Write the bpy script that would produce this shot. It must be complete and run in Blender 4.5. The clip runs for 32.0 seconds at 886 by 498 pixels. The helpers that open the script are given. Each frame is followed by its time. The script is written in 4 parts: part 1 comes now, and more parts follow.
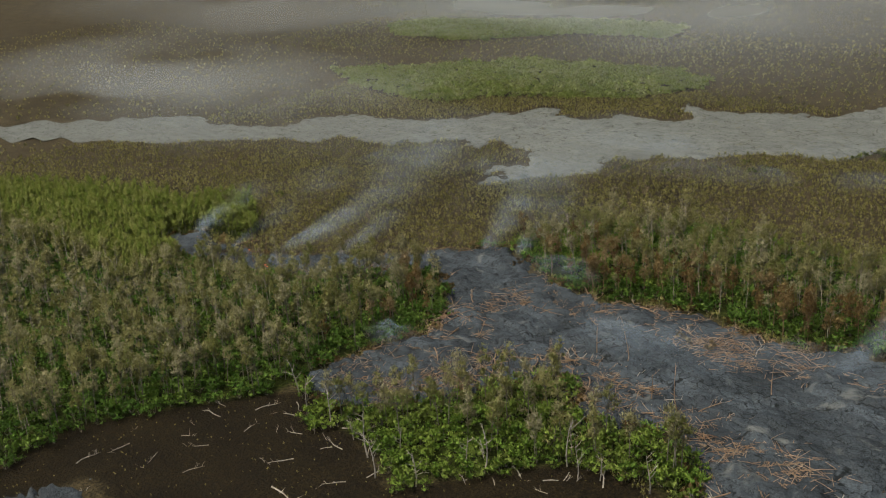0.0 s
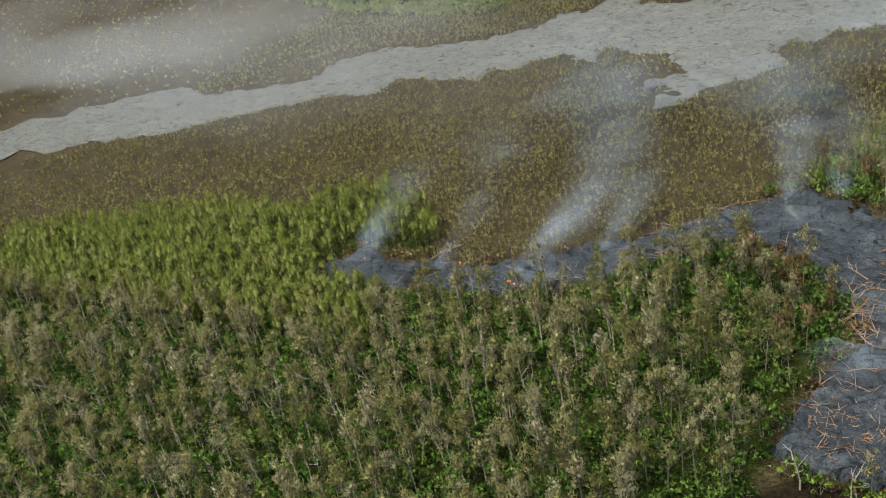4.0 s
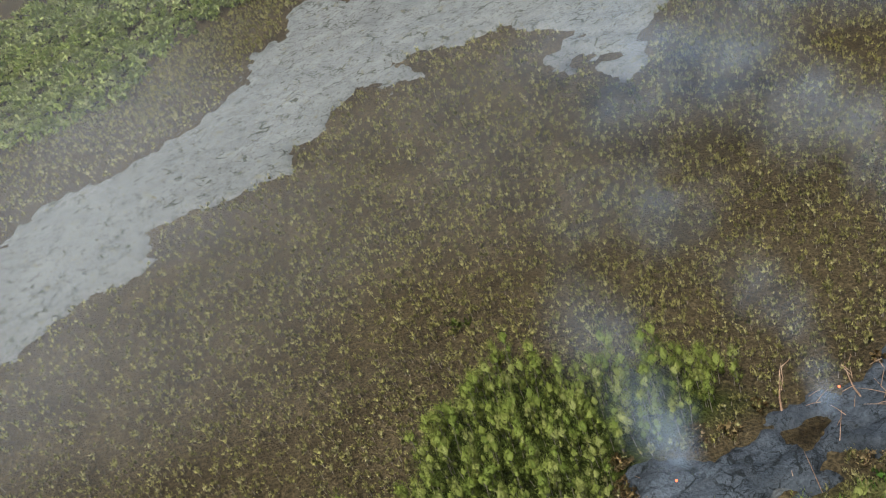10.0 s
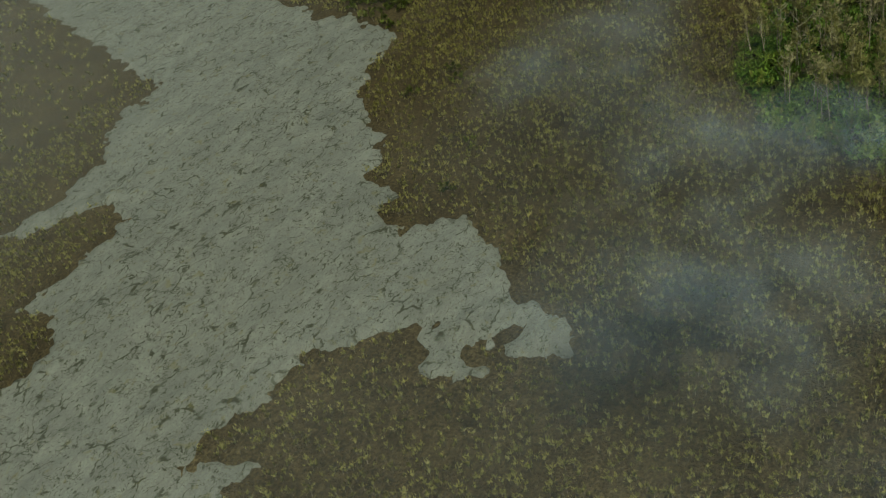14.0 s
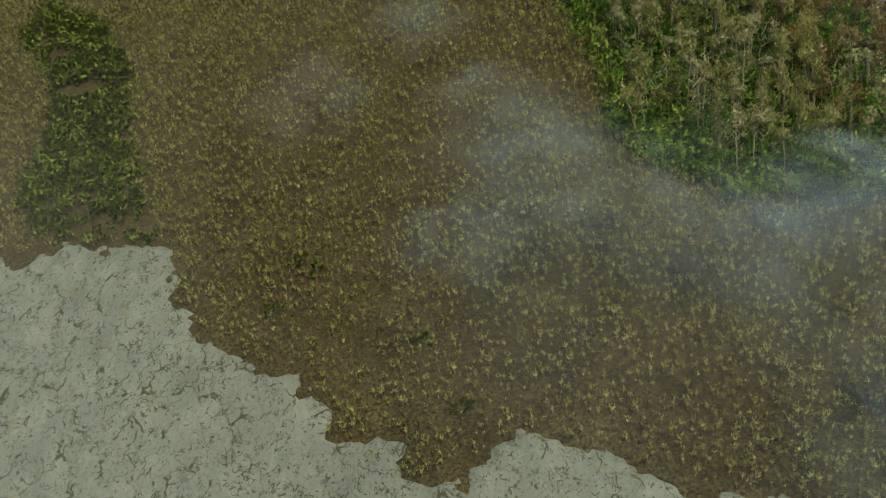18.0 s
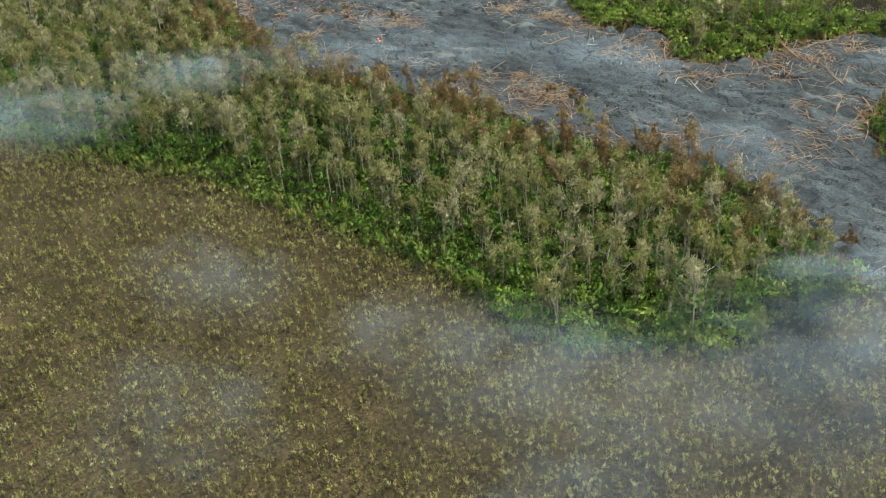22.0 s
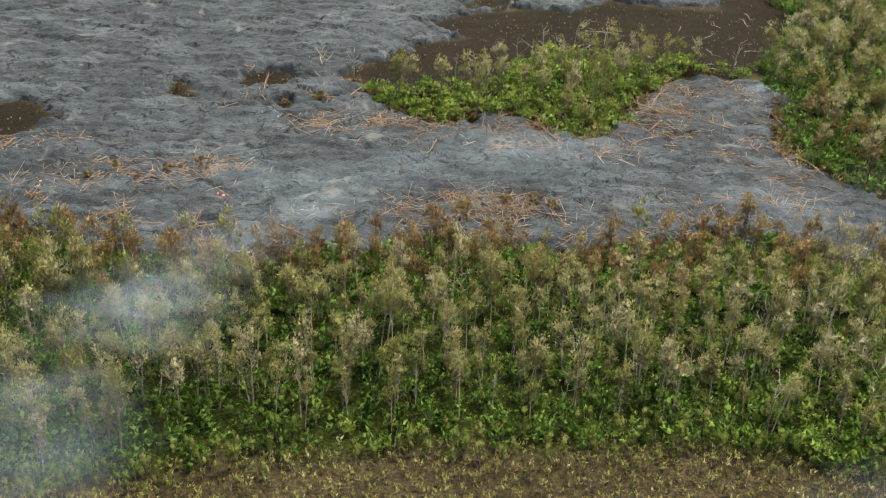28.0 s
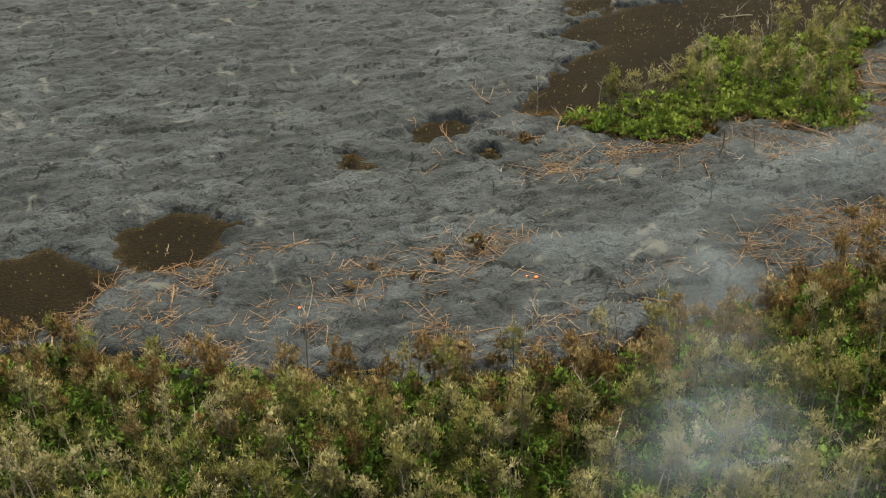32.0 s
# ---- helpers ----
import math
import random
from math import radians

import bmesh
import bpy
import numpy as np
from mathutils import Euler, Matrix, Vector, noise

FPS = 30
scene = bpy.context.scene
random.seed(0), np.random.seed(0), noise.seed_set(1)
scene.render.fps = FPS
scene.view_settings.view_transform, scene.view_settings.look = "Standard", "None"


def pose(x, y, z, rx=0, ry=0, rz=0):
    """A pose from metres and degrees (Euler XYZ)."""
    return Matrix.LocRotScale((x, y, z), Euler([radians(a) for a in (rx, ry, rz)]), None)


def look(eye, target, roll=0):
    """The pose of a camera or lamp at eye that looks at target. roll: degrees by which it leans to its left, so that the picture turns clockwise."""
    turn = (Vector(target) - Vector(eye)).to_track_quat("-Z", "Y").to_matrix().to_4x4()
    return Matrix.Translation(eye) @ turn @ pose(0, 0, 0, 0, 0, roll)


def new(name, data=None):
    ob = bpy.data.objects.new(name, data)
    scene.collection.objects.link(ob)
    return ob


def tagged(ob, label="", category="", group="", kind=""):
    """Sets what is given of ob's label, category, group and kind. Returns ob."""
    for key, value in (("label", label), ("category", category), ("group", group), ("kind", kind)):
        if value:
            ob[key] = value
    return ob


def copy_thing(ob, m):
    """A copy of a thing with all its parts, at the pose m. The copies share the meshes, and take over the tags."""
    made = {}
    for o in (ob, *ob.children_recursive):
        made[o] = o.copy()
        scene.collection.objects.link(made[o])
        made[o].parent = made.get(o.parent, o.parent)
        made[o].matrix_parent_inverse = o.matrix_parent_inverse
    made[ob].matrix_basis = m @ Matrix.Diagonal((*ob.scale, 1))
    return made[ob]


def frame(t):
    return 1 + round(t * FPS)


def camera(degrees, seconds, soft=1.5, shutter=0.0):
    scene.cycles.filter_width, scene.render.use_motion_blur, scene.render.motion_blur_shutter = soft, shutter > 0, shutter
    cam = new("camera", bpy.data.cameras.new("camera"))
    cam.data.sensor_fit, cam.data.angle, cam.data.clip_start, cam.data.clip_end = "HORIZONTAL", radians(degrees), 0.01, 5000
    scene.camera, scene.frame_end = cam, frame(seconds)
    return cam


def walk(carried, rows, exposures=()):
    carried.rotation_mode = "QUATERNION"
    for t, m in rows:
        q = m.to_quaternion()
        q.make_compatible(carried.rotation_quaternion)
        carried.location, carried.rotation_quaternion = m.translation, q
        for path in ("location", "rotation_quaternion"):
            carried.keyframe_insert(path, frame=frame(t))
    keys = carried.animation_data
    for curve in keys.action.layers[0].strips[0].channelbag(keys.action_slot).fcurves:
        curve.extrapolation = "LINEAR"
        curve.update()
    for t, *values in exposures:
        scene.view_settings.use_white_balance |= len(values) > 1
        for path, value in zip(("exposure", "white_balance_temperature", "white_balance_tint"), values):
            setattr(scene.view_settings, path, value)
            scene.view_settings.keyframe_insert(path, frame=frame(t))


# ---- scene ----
# ---------- camera path: seconds, x, y, z, heading, tilt, lean ----------
PATH = [
    (0.0, 282.16, -54.11, 97.25, -50.363, -20.123, -4.552),
    (0.5, 266.26, -56.40, 98.00, -48.994, -20.884, -5.711),
    (1.0, 250.25, -58.42, 98.65, -48.241, -21.816, -6.849),
    (1.5, 234.29, -60.14, 99.33, -47.760, -23.008, -8.218),
    (2.0, 218.65, -61.62, 100.16, -46.884, -24.402, -9.922),
    (2.5, 203.10, -62.66, 100.95, -45.887, -25.503, -11.627),
    (3.0, 187.44, -63.31, 101.62, -44.648, -26.090, -12.890),
    (3.5, 172.01, -63.80, 102.00, -43.055, -26.625, -13.232),
    (5.5, 117.71, -64.29, 102.34, -33.766, -29.279, -12.569),
    (6.0, 102.82, -60.62, 101.97, -32.566, -29.920, -13.728),
    (6.5, 87.94, -56.08, 101.50, -29.969, -31.031, -15.024),
    (7.0, 73.45, -50.55, 101.01, -25.494, -32.118, -16.331),
    (7.5, 59.36, -44.20, 100.56, -20.480, -33.308, -17.522),
    (8.0, 46.01, -36.99, 100.05, -15.955, -34.538, -18.709),
    (8.5, 33.33, -28.92, 99.81, -12.067, -35.049, -19.670),
    (9.0, 21.34, -20.04, 99.82, -8.465, -35.495, -20.380),
    (9.5, 10.19, -10.36, 99.92, -4.581, -36.142, -21.104),
    (10.0, 0.00, 0.00, 100.00, 0.000, -36.558, -21.565),
    (10.5, -9.21, 11.01, 99.47, 4.978, -36.414, -21.694),
    (11.0, -17.26, 22.81, 98.90, 10.378, -36.490, -21.168),
    (11.5, -24.51, 35.29, 98.80, 16.145, -36.861, -20.569),
    (12.0, -30.74, 48.48, 98.99, 21.839, -36.872, -19.902),
    (12.5, -36.34, 61.69, 99.09, 27.056, -36.502, -19.284),
    (13.0, -40.26, 74.82, 99.13, 33.854, -35.585, -17.850),
    (13.5, -42.93, 88.02, 99.18, 40.891, -35.953, -17.006),
    (14.0, -44.00, 101.03, 99.21, 47.698, -36.244, -16.134),
    (14.5, -43.73, 113.57, 99.42, 53.471, -36.117, -15.695),
    (15.0, -42.40, 125.75, 99.84, 58.553, -35.876, -15.476),
    (15.5, -40.42, 137.63, 100.16, 63.039, -37.100, -15.275),
    (17.5, -27.33, 182.15, 103.90, 80.308, -39.353, -16.263),
    (18.0, -21.81, 192.00, 103.89, 86.697, -39.779, -14.679),
    (18.5, -15.81, 201.70, 103.76, 93.100, -39.782, -13.382),
    (19.0, -8.94, 211.11, 103.43, 98.772, -39.848, -12.694),
    (19.5, -1.39, 220.30, 103.11, 104.326, -39.509, -12.020),
    (20.0, 6.81, 229.07, 102.51, 110.224, -38.785, -10.785),
    (20.5, 15.60, 237.25, 101.75, 116.195, -38.145, -9.532),
    (21.0, 24.51, 244.42, 100.89, 121.908, -37.485, -8.711),
    (21.5, 33.44, 250.18, 99.78, 127.092, -36.225, -7.695),
    (22.0, 42.33, 254.65, 98.73, 132.027, -34.853, -5.695),
    (22.5, 51.53, 258.50, 97.69, 136.364, -34.302, -4.169),
    (23.0, 60.83, 261.84, 96.72, 140.278, -34.374, -3.367),
    (23.5, 70.10, 264.59, 95.82, 144.032, -34.059, -2.853),
    (24.0, 79.56, 266.85, 94.99, 147.202, -34.270, -2.774),
    (24.5, 89.11, 268.69, 94.36, 150.305, -34.228, -2.846),
    (25.0, 98.56, 270.05, 93.83, 153.906, -34.096, -2.297),
    (25.5, 108.33, 270.92, 93.29, 157.761, -34.037, -1.719),
    (27.5, 161.40, 268.34, 91.87, 175.266, -32.560, 1.875),
    (28.0, 172.10, 265.78, 90.35, 177.682, -32.146, 2.278),
    (28.5, 182.68, 262.67, 88.86, 179.590, -31.203, 2.563),
    (29.0, 192.75, 258.87, 87.52, 182.080, -29.506, 4.017),
    (29.5, 202.63, 254.60, 86.18, 184.237, -28.498, 5.875),
    (30.0, 212.52, 249.88, 84.80, 185.631, -28.648, 6.686),
    (30.5, 222.06, 244.95, 83.48, 186.352, -29.465, 5.160),
    (31.0, 231.27, 239.48, 82.12, 186.635, -30.468, 1.720),
    (31.5, 239.84, 233.68, 80.46, 187.338, -30.689, -1.106),
    (32.0, 248.04, 227.82, 78.62, 189.461, -30.967, -3.424),
]
cam = camera(45.44, 32.0, soft=1.1)
walk(cam, [(t, pose(x, y, z) @ pose(0, 0, 0, 0, 0, -h) @ pose(0, 0, 0, 90 + p) @ pose(0, 0, 0, 0, 0, r)) for t, x, y, z, h, p, r in PATH], EXPOSURES := [
    (0.0, 0.2, 6370, -1), (3.5, 0.7, 6050, 0), (6.0, 0.75, 5870, 5), (9.0, 0.8, 5670, 6), (11.0, 0.75, 5770, -1), (12.0, 0.53, 5950, -7), (13.0, 0.07, 6370, -15), (14.0, -0.17, 6670, -21), (15.0, 0.01, 6920, -19),
    (18.0, 0.35, 6830, -17), (21.0, 0.82, 6030, -14), (23.0, 1.25, 6150, -3), (25.0, 1.32, 6320, -1), (28.0, 1.18, 6470, -1), (30.0, 0.63, 7270, -4), (32.0, 0.77, 7370, -5)])

# ---------- sky and sun: a hazy overcast sky with a soft sun ----------
SUN_ELEV, SUN_TURN = 66.0, 205.0
world = bpy.data.worlds.new("sky")
scene.world = world
world.use_nodes = True
wn, wl = world.node_tree.nodes, world.node_tree.links
sky = wn.new("ShaderNodeTexSky")
sky.sky_type, sky.sun_disc = "NISHITA", False
sky.sun_elevation, sky.sun_rotation = radians(SUN_ELEV), radians(SUN_TURN)
sky.air_density, sky.dust_density, sky.ozone_density = 0.7, 7.0, 0.2
wl.new(sky.outputs[0], wn["Background"].inputs[0])
wn["Background"].inputs[1].default_value = 0.15
sun_data = bpy.data.lights.new("sun", "SUN")
sun_data.energy, sun_data.angle, sun_data.color = 1.5, radians(14), (1.0, 0.95, 0.84)
sun = new("sun", sun_data)
az = radians(SUN_TURN)
sun.matrix_world = look((200 * math.sin(az), 200 * math.cos(az), 200 * math.tan(radians(SUN_ELEV))), (0, 0, 0))

# ---------- noise and plan helpers ----------


def hash2(ix, iy, seed):
    v = np.sin(ix * 127.1 + iy * 311.7 + seed * 74.7) * 43758.5453
    return v - np.floor(v)


def vnoise(x, y, seed=0):
    ix, iy = np.floor(x), np.floor(y)
    fx, fy = x - ix, y - iy
    u, v = fx * fx * (3 - 2 * fx), fy * fy * (3 - 2 * fy)
    a, b = hash2(ix, iy, seed), hash2(ix + 1, iy, seed)
    c, d = hash2(ix, iy + 1, seed), hash2(ix + 1, iy + 1, seed)
    return a + (b - a) * u + (c - a) * v + (a - b - c + d) * u * v


def fbm(x, y, octaves=4, seed=0):
    total, amp = 0.0, 0.5
    for k in range(octaves):
        total = total + amp * (vnoise(x, y, seed + k) - 0.5)
        x, y, amp = x * 2.03 + 11.3, y * 2.03 - 7.1, amp * 0.5
    return total


def cells(x, y, seed=0):
    """Plates: the gap between the nearest and second nearest centre, and the nearest one's own number and slope."""
    ix, iy = np.floor(x), np.floor(y)
    best, second, own, tilt = np.full(x.shape, 9.0), np.full(x.shape, 9.0), np.zeros(x.shape), np.zeros(x.shape)
    for dx in (-1, 0, 1):
        for dy in (-1, 0, 1):
            cx, cy = ix + dx, iy + dy
            ox, oy = cx + hash2(cx, cy, seed) - x, cy + hash2(cx, cy, seed + 3) - y
            d = np.hypot(ox, oy)
            near = d < best
            second = np.where(near, best, np.minimum(second, d))
            own = np.where(near, hash2(cx, cy, seed + 9), own)
            tilt = np.where(near, ox * (hash2(cx, cy, seed + 12) - 0.5) + oy * (hash2(cx, cy, seed + 15) - 0.5), tilt)
            best = np.where(near, d, best)
    return second - best, own, tilt


def inside_distance(poly, x, y):
    """Distance to a closed outline: positive inside, negative outside."""
    p = np.array(poly, float)
    q = np.roll(p, -1, axis=0)
    dist, odd = np.full(x.shape, 1e9), np.zeros(x.shape, bool)
    for (ax, ay), (bx, by) in zip(p, q):
        ex, ey = bx - ax, by - ay
        s = np.clip(((x - ax) * ex + (y - ay) * ey) / (ex * ex + ey * ey), 0, 1)
        dist = np.minimum(dist, np.hypot(x - ax - s * ex, y - ay - s * ey))
        if ay != by:
            odd ^= ((ay > y) != (by > y)) & (x < ax + (y - ay) * ex / (by - ay))
    return np.where(odd, dist, -dist)


def ragged(poly, x, y, far=2.4, seed=0, size=9.0):
    """The same, with an uneven, lobed edge."""
    wx = x + far * 2 * fbm(x / size, y / size, 4, seed + 20)
    wy = y + far * 2 * fbm(x / size, y / size, 4, seed + 40)
    return inside_distance(poly, wx, wy)


# ---------- the plan, in metres: x east, y north ----------
OLD_FLOW = [(-290, -10), (-200, 62), (-136, 107), (-102, 126), (-86, 142), (-67, 157), (-58, 160), (-48, 161), (-50, 173), (-41, 174), (-33, 174), (-20, 176),
            (-20, 183), (-13, 185), (-10, 193), (-4, 196), (2, 192), (10, 192), (5, 201), (10, 203), (16, 199), (25, 198), (27, 200), (33, 192), (37, 190),
            (37, 186), (32, 182), (30, 178), (33, 171), (35, 170), (37, 176), (39, 173), (41, 161), (47, 165), (50, 173), (56, 181), (60, 186), (64, 192), (62, 199), (58, 201),
            (61, 208), (68, 209), (69, 216), (78, 221), (84, 222), (87, 230), (96, 237), (108, 243), (118, 243), (126, 265), (127, 278), (132, 297), (160, 340), (210, 420)]
OLD_FLOW_NORTH = [(140, 440), (95, 312), (87, 291), (77, 293), (68, 287), (59, 280), (42, 279), (33, 283), (35, 274), (48, 266), (45, 258), (31, 257),
                  (18, 258), (20, 249), (14, 243), (1, 242), (-6, 250), (-15, 249), (-16, 236), (-26, 231), (-29, 218), (-43, 208), (-59, 202),
                  (-76, 200), (-85, 189), (-84, 171), (-100, 163), (-116, 154), (-134, 162), (-151, 152), (-168, 136), (-230, 90), (-320, 30)]
OLD_LAVA = OLD_FLOW + OLD_FLOW_NORTH
TONGUE = [(103, 96), (93, 102), (82, 99), (72, 88), (64, 80), (54, 73), (45, 70), (31, 70), (20, 67), (11, 66), (8, 73), (10, 79), (24, 78),
          (33, 81), (41, 81), (46, 84), (56, 90), (62, 94), (74, 108), (82, 119), (92, 126)]
STREAM_NORTH = [(103, 121), (112, 117), (122, 115), (136, 114), (145, 120), (160, 121), (178, 120), (190, 125), (201, 126), (213, 130),
                (222, 131), (243, 126), (257, 122), (268, 115), (280, 110), (290, 108), (330, 112), (480, 150), (520, -300), (0, -300)]
STREAM_SOUTH = [(40, -84), (73, -54), (94, -33), (113, -12), (115, -2), (132, -2), (143, -5), (154, 6), (163, 4), (178, 11), (188, 22), (178, 28), (189, 36), (195, 42), (204, 55), (199, 62),
                (193, 71), (184, 75), (176, 76), (171, 71), (163, 72), (158, 81), (151, 80), (145, 70), (141, 60), (134, 50), (126, 45),
                (114, 47), (113, 66), (116, 80), (112, 86), (106, 92)]
NEW_LAVA = TONGUE + STREAM_NORTH + STREAM_SOUTH
NORTH_WOOD = [(82, 121), (92, 128), (103, 123), (122, 117), (136, 116), (145, 122), (160, 123), (178, 122), (190, 127), (201, 128), (213, 132), (222, 133),
              (243, 128), (257, 124), (268, 117), (280, 112), (290, 110), (330, 114),
              (480, 152), (480, 260), (330, 212), (260, 192), (226, 182), (213, 178), (202, 172), (190, 171), (174, 168), (159, 166), (145, 165),
              (128, 166), (116, 167), (108, 158), (98, 153), (97, 143), (93, 130)]
WEST_WOOD = [(-420, -60), (-200, 8), (-88, 58), (-65, 72), (-48, 79), (-29, 87), (-15, 89), (-13, 94), (-5, 102), (3, 102), (11, 96), (22, 94),
             (28, 84), (9, 80), (7, 73), (11, 65), (45, 68), (64, 78), (82, 97), (93, 100), (103, 94), (112, 84), (113, 80), (111, 66), (112, 47), (112, 36),
             (103, 22), (95, 3), (100, -14), (96, -28), (73, -56), (40, -86), (-20, -300), (-420, -300)]
ISLET = [(117, 44), (132, 37), (139, 41), (148, 39), (158, 34), (166, 46), (174, 58), (186, 62), (199, 62), (193, 71), (184, 75), (176, 76),
         (171, 71), (163, 72), (158, 81), (151, 80), (145, 70), (141, 60), (134, 50), (126, 45)]
BARE = [(92, -34), (113, -12), (115, -1), (132, -1), (143, -4), (154, 7), (163, 5), (178, 12), (188, 23), (178, 29), (189, 36), (195, 42), (204, 55),
        (186, 64), (174, 58), (166, 46), (158, 34), (139, 41), (117, 46), (102, 23), (94, 3), (99, -14)]
BARE_SOUTH = [(129, -63), (106, -76), (80, -72), (49, -75), (59, -61), (94, -51), (120, -52)]
BARE_EAST = [(294, 84), (284, 82), (278, 86), (272, 93), (278, 101), (286, 106), (310, 106), (312, 88)]
BARE_MID = [(273, 80), (266, 77), (260, 78), (258, 88), (261, 95), (267, 95), (272, 90)]
GREEN_WEST = [(-170, 256), (-113, 233), (-92, 231), (-60, 232), (-45, 249), (-20, 266), (2, 275), (11, 281), (21, 303), (17, 327), (-20, 335), (-90, 322)]
GREEN_FAR = [(-220, 338), (-150, 360), (-60, 408), (-80, 440), (-180, 420), (-270, 372)]
GREEN_EAST = [(131, 269), (124, 258), (121, 245), (139, 252), (156, 255), (170, 258), (185, 259), (209, 268), (230, 285), (212, 290), (190, 279), (161, 274), (147, 276)]
GREEN_LAVA_EDGE = [(131, 292), (152, 306), (155, 334), (134, 310)]
OPENINGS = [(219, 59, 4.0), (236, 67, 2.6), (213, 71, 1.8), (206, 68, 2.0), (173, 2, 4.5), (258, 84, 2.0), (30, 76.5, 1.2)]


def openings(x, y):
    """Where earth shows through the new lava: positive inside."""
    d = np.maximum.reduce([ragged(p, x, y, 2.8, 2, 5.0) for p in (BARE_EAST, BARE_MID, BARE_SOUTH)])
    wob = 9.0 * fbm(x / 3, y / 2.4, 3, 61)
    for ox, oy, r in OPENINGS:
        d = np.maximum(d, r - np.hypot((x - ox) * 0.7, y - oy) + wob)
    return d



def new_field(x, y):
    return np.minimum(ragged(NEW_LAVA, x, y, 2.4, 11, 6.0) + 8.0 * fbm(x / 2.8, y / 2.4, 3, 63), -openings(x, y))


def old_field(x, y):
    """The old flow, with fingers at its edge and patches of heath inside it."""
    d = ragged(OLD_LAVA, x, y, 1.5, 3, 5.0) + 6.0 * fbm(x / 2.2, y / 2.0, 3, 64)
    return np.minimum(d, 9.0 * (0.25 - fbm(x / 11 + 0.5 * y / 11, y / 9, 4, 65)) + 0.16 * np.clip(d, 0, 60))


# ---------- materials ----------
def mat(name, colours, scale=1.0, rough=0.9, bump=0.3, bump_scale=4.0, metal=0.0, gloss=0.15):
    """Noise-mottled surface: colours from dark to light over world-size noise, with a second, finer grain and a bump."""
    m = bpy.data.materials.new(name)
    m.use_nodes = True
    n, l = m.node_tree.nodes, m.node_tree.links
    b = n["Principled BSDF"]
    b.inputs["Roughness"].default_value, b.inputs["Metallic"].default_value, b.inputs["Specular IOR Level"].default_value = rough, metal, gloss
    co = n.new("ShaderNodeTexCoord")
    big, fine = n.new("ShaderNodeTexNoise"), n.new("ShaderNodeTexNoise")
    big.inputs["Scale"].default_value, big.inputs["Detail"].default_value = scale, 6
    fine.inputs["Scale"].default_value, fine.inputs["Detail"].default_value = bump_scale, 5
    for t in (big, fine):
        l.new(co.outputs["Object"], t.inputs["Vector"])
    mix = n.new("ShaderNodeMath")
    mix.operation = "MULTIPLY_ADD"
    mix.inputs[1].default_value = 0.5
    half = n.new("ShaderNodeMath")
    half.operation, half.inputs[1].default_value = "MULTIPLY", 0.5
    l.new(fine.outputs[0], half.inputs[0])
    l.new(big.outputs[0], mix.inputs[0])
    l.new(half.outputs[0], mix.inputs[2])
    ramp = n.new("ShaderNodeValToRGB")
    steps = len(colours) - 1
    while len(ramp.color_ramp.elements) < len(colours):
        ramp.color_ramp.elements.new(0.5)
    for k, c in enumerate(colours):
        ramp.color_ramp.elements[k].position = 0.3 + 0.4 * k / steps
        ramp.color_ramp.elements[k].color = (*c, 1)
    l.new(mix.outputs[0], ramp.inputs[0])
    l.new(ramp.outputs[0], b.inputs["Base Color"])
    if bump:
        bp = n.new("ShaderNodeBump")
        bp.inputs["Strength"].default_value, bp.inputs["Distance"].default_value = bump, 0.3
        l.new(fine.outputs[0], bp.inputs["Height"])
        l.new(bp.outputs[0], b.inputs["Normal"])
    return m


def leaf_mat(name, colours, rough=0.6, through_light=0.25):
    """Foliage: colour by plant and by leaf, a little light coming through."""
    m = bpy.data.materials.new(name)
    m.use_nodes = True
    n, l = m.node_tree.nodes, m.node_tree.links
    b = n["Principled BSDF"]
    b.inputs["Roughness"].default_value = rough
    b.inputs["Specular IOR Level"].default_value = 0.2
    geo, info, att = n.new("ShaderNodeNewGeometry"), n.new("ShaderNodeObjectInfo"), n.new("ShaderNodeAttribute")
    att.attribute_name = "plant"
    add, wrap, mix = n.new("ShaderNodeMath"), n.new("ShaderNodeMath"), n.new("ShaderNodeMath")
    add.operation, wrap.operation, mix.operation = "ADD", "FRACT", "MULTIPLY_ADD"
    l.new(info.outputs["Random"], add.inputs[0])
    l.new(att.outputs["Fac"], add.inputs[1])
    l.new(add.outputs[0], wrap.inputs[0])
    mix.inputs[1].default_value = 0.84
    per = n.new("ShaderNodeMath")
    per.operation, per.inputs[1].default_value = "MULTIPLY", 0.16
    l.new(geo.outputs["Random Per Island"], per.inputs[0])
    l.new(wrap.outputs[0], mix.inputs[0])
    l.new(per.outputs[0], mix.inputs[2])
    ramp = n.new("ShaderNodeValToRGB")
    while len(ramp.color_ramp.elements) < len(colours):
        ramp.color_ramp.elements.new(0.5)
    for k, c in enumerate(colours):
        ramp.color_ramp.elements[k].position = k / (len(colours) - 1)
        ramp.color_ramp.elements[k].color = (*c, 1)
    l.new(mix.outputs[0], ramp.inputs[0])
    l.new(ramp.outputs[0], b.inputs["Base Color"])
    tr, sh = n.new("ShaderNodeBsdfTranslucent"), n.new("ShaderNodeMixShader")
    l.new(ramp.outputs[0], tr.inputs[0])
    sh.inputs[0].default_value = through_light
    l.new(b.outputs[0], sh.inputs[1])
    l.new(tr.outputs[0], sh.inputs[2])
    l.new(sh.outputs[0], n["Material Output"].inputs[0])
    return m


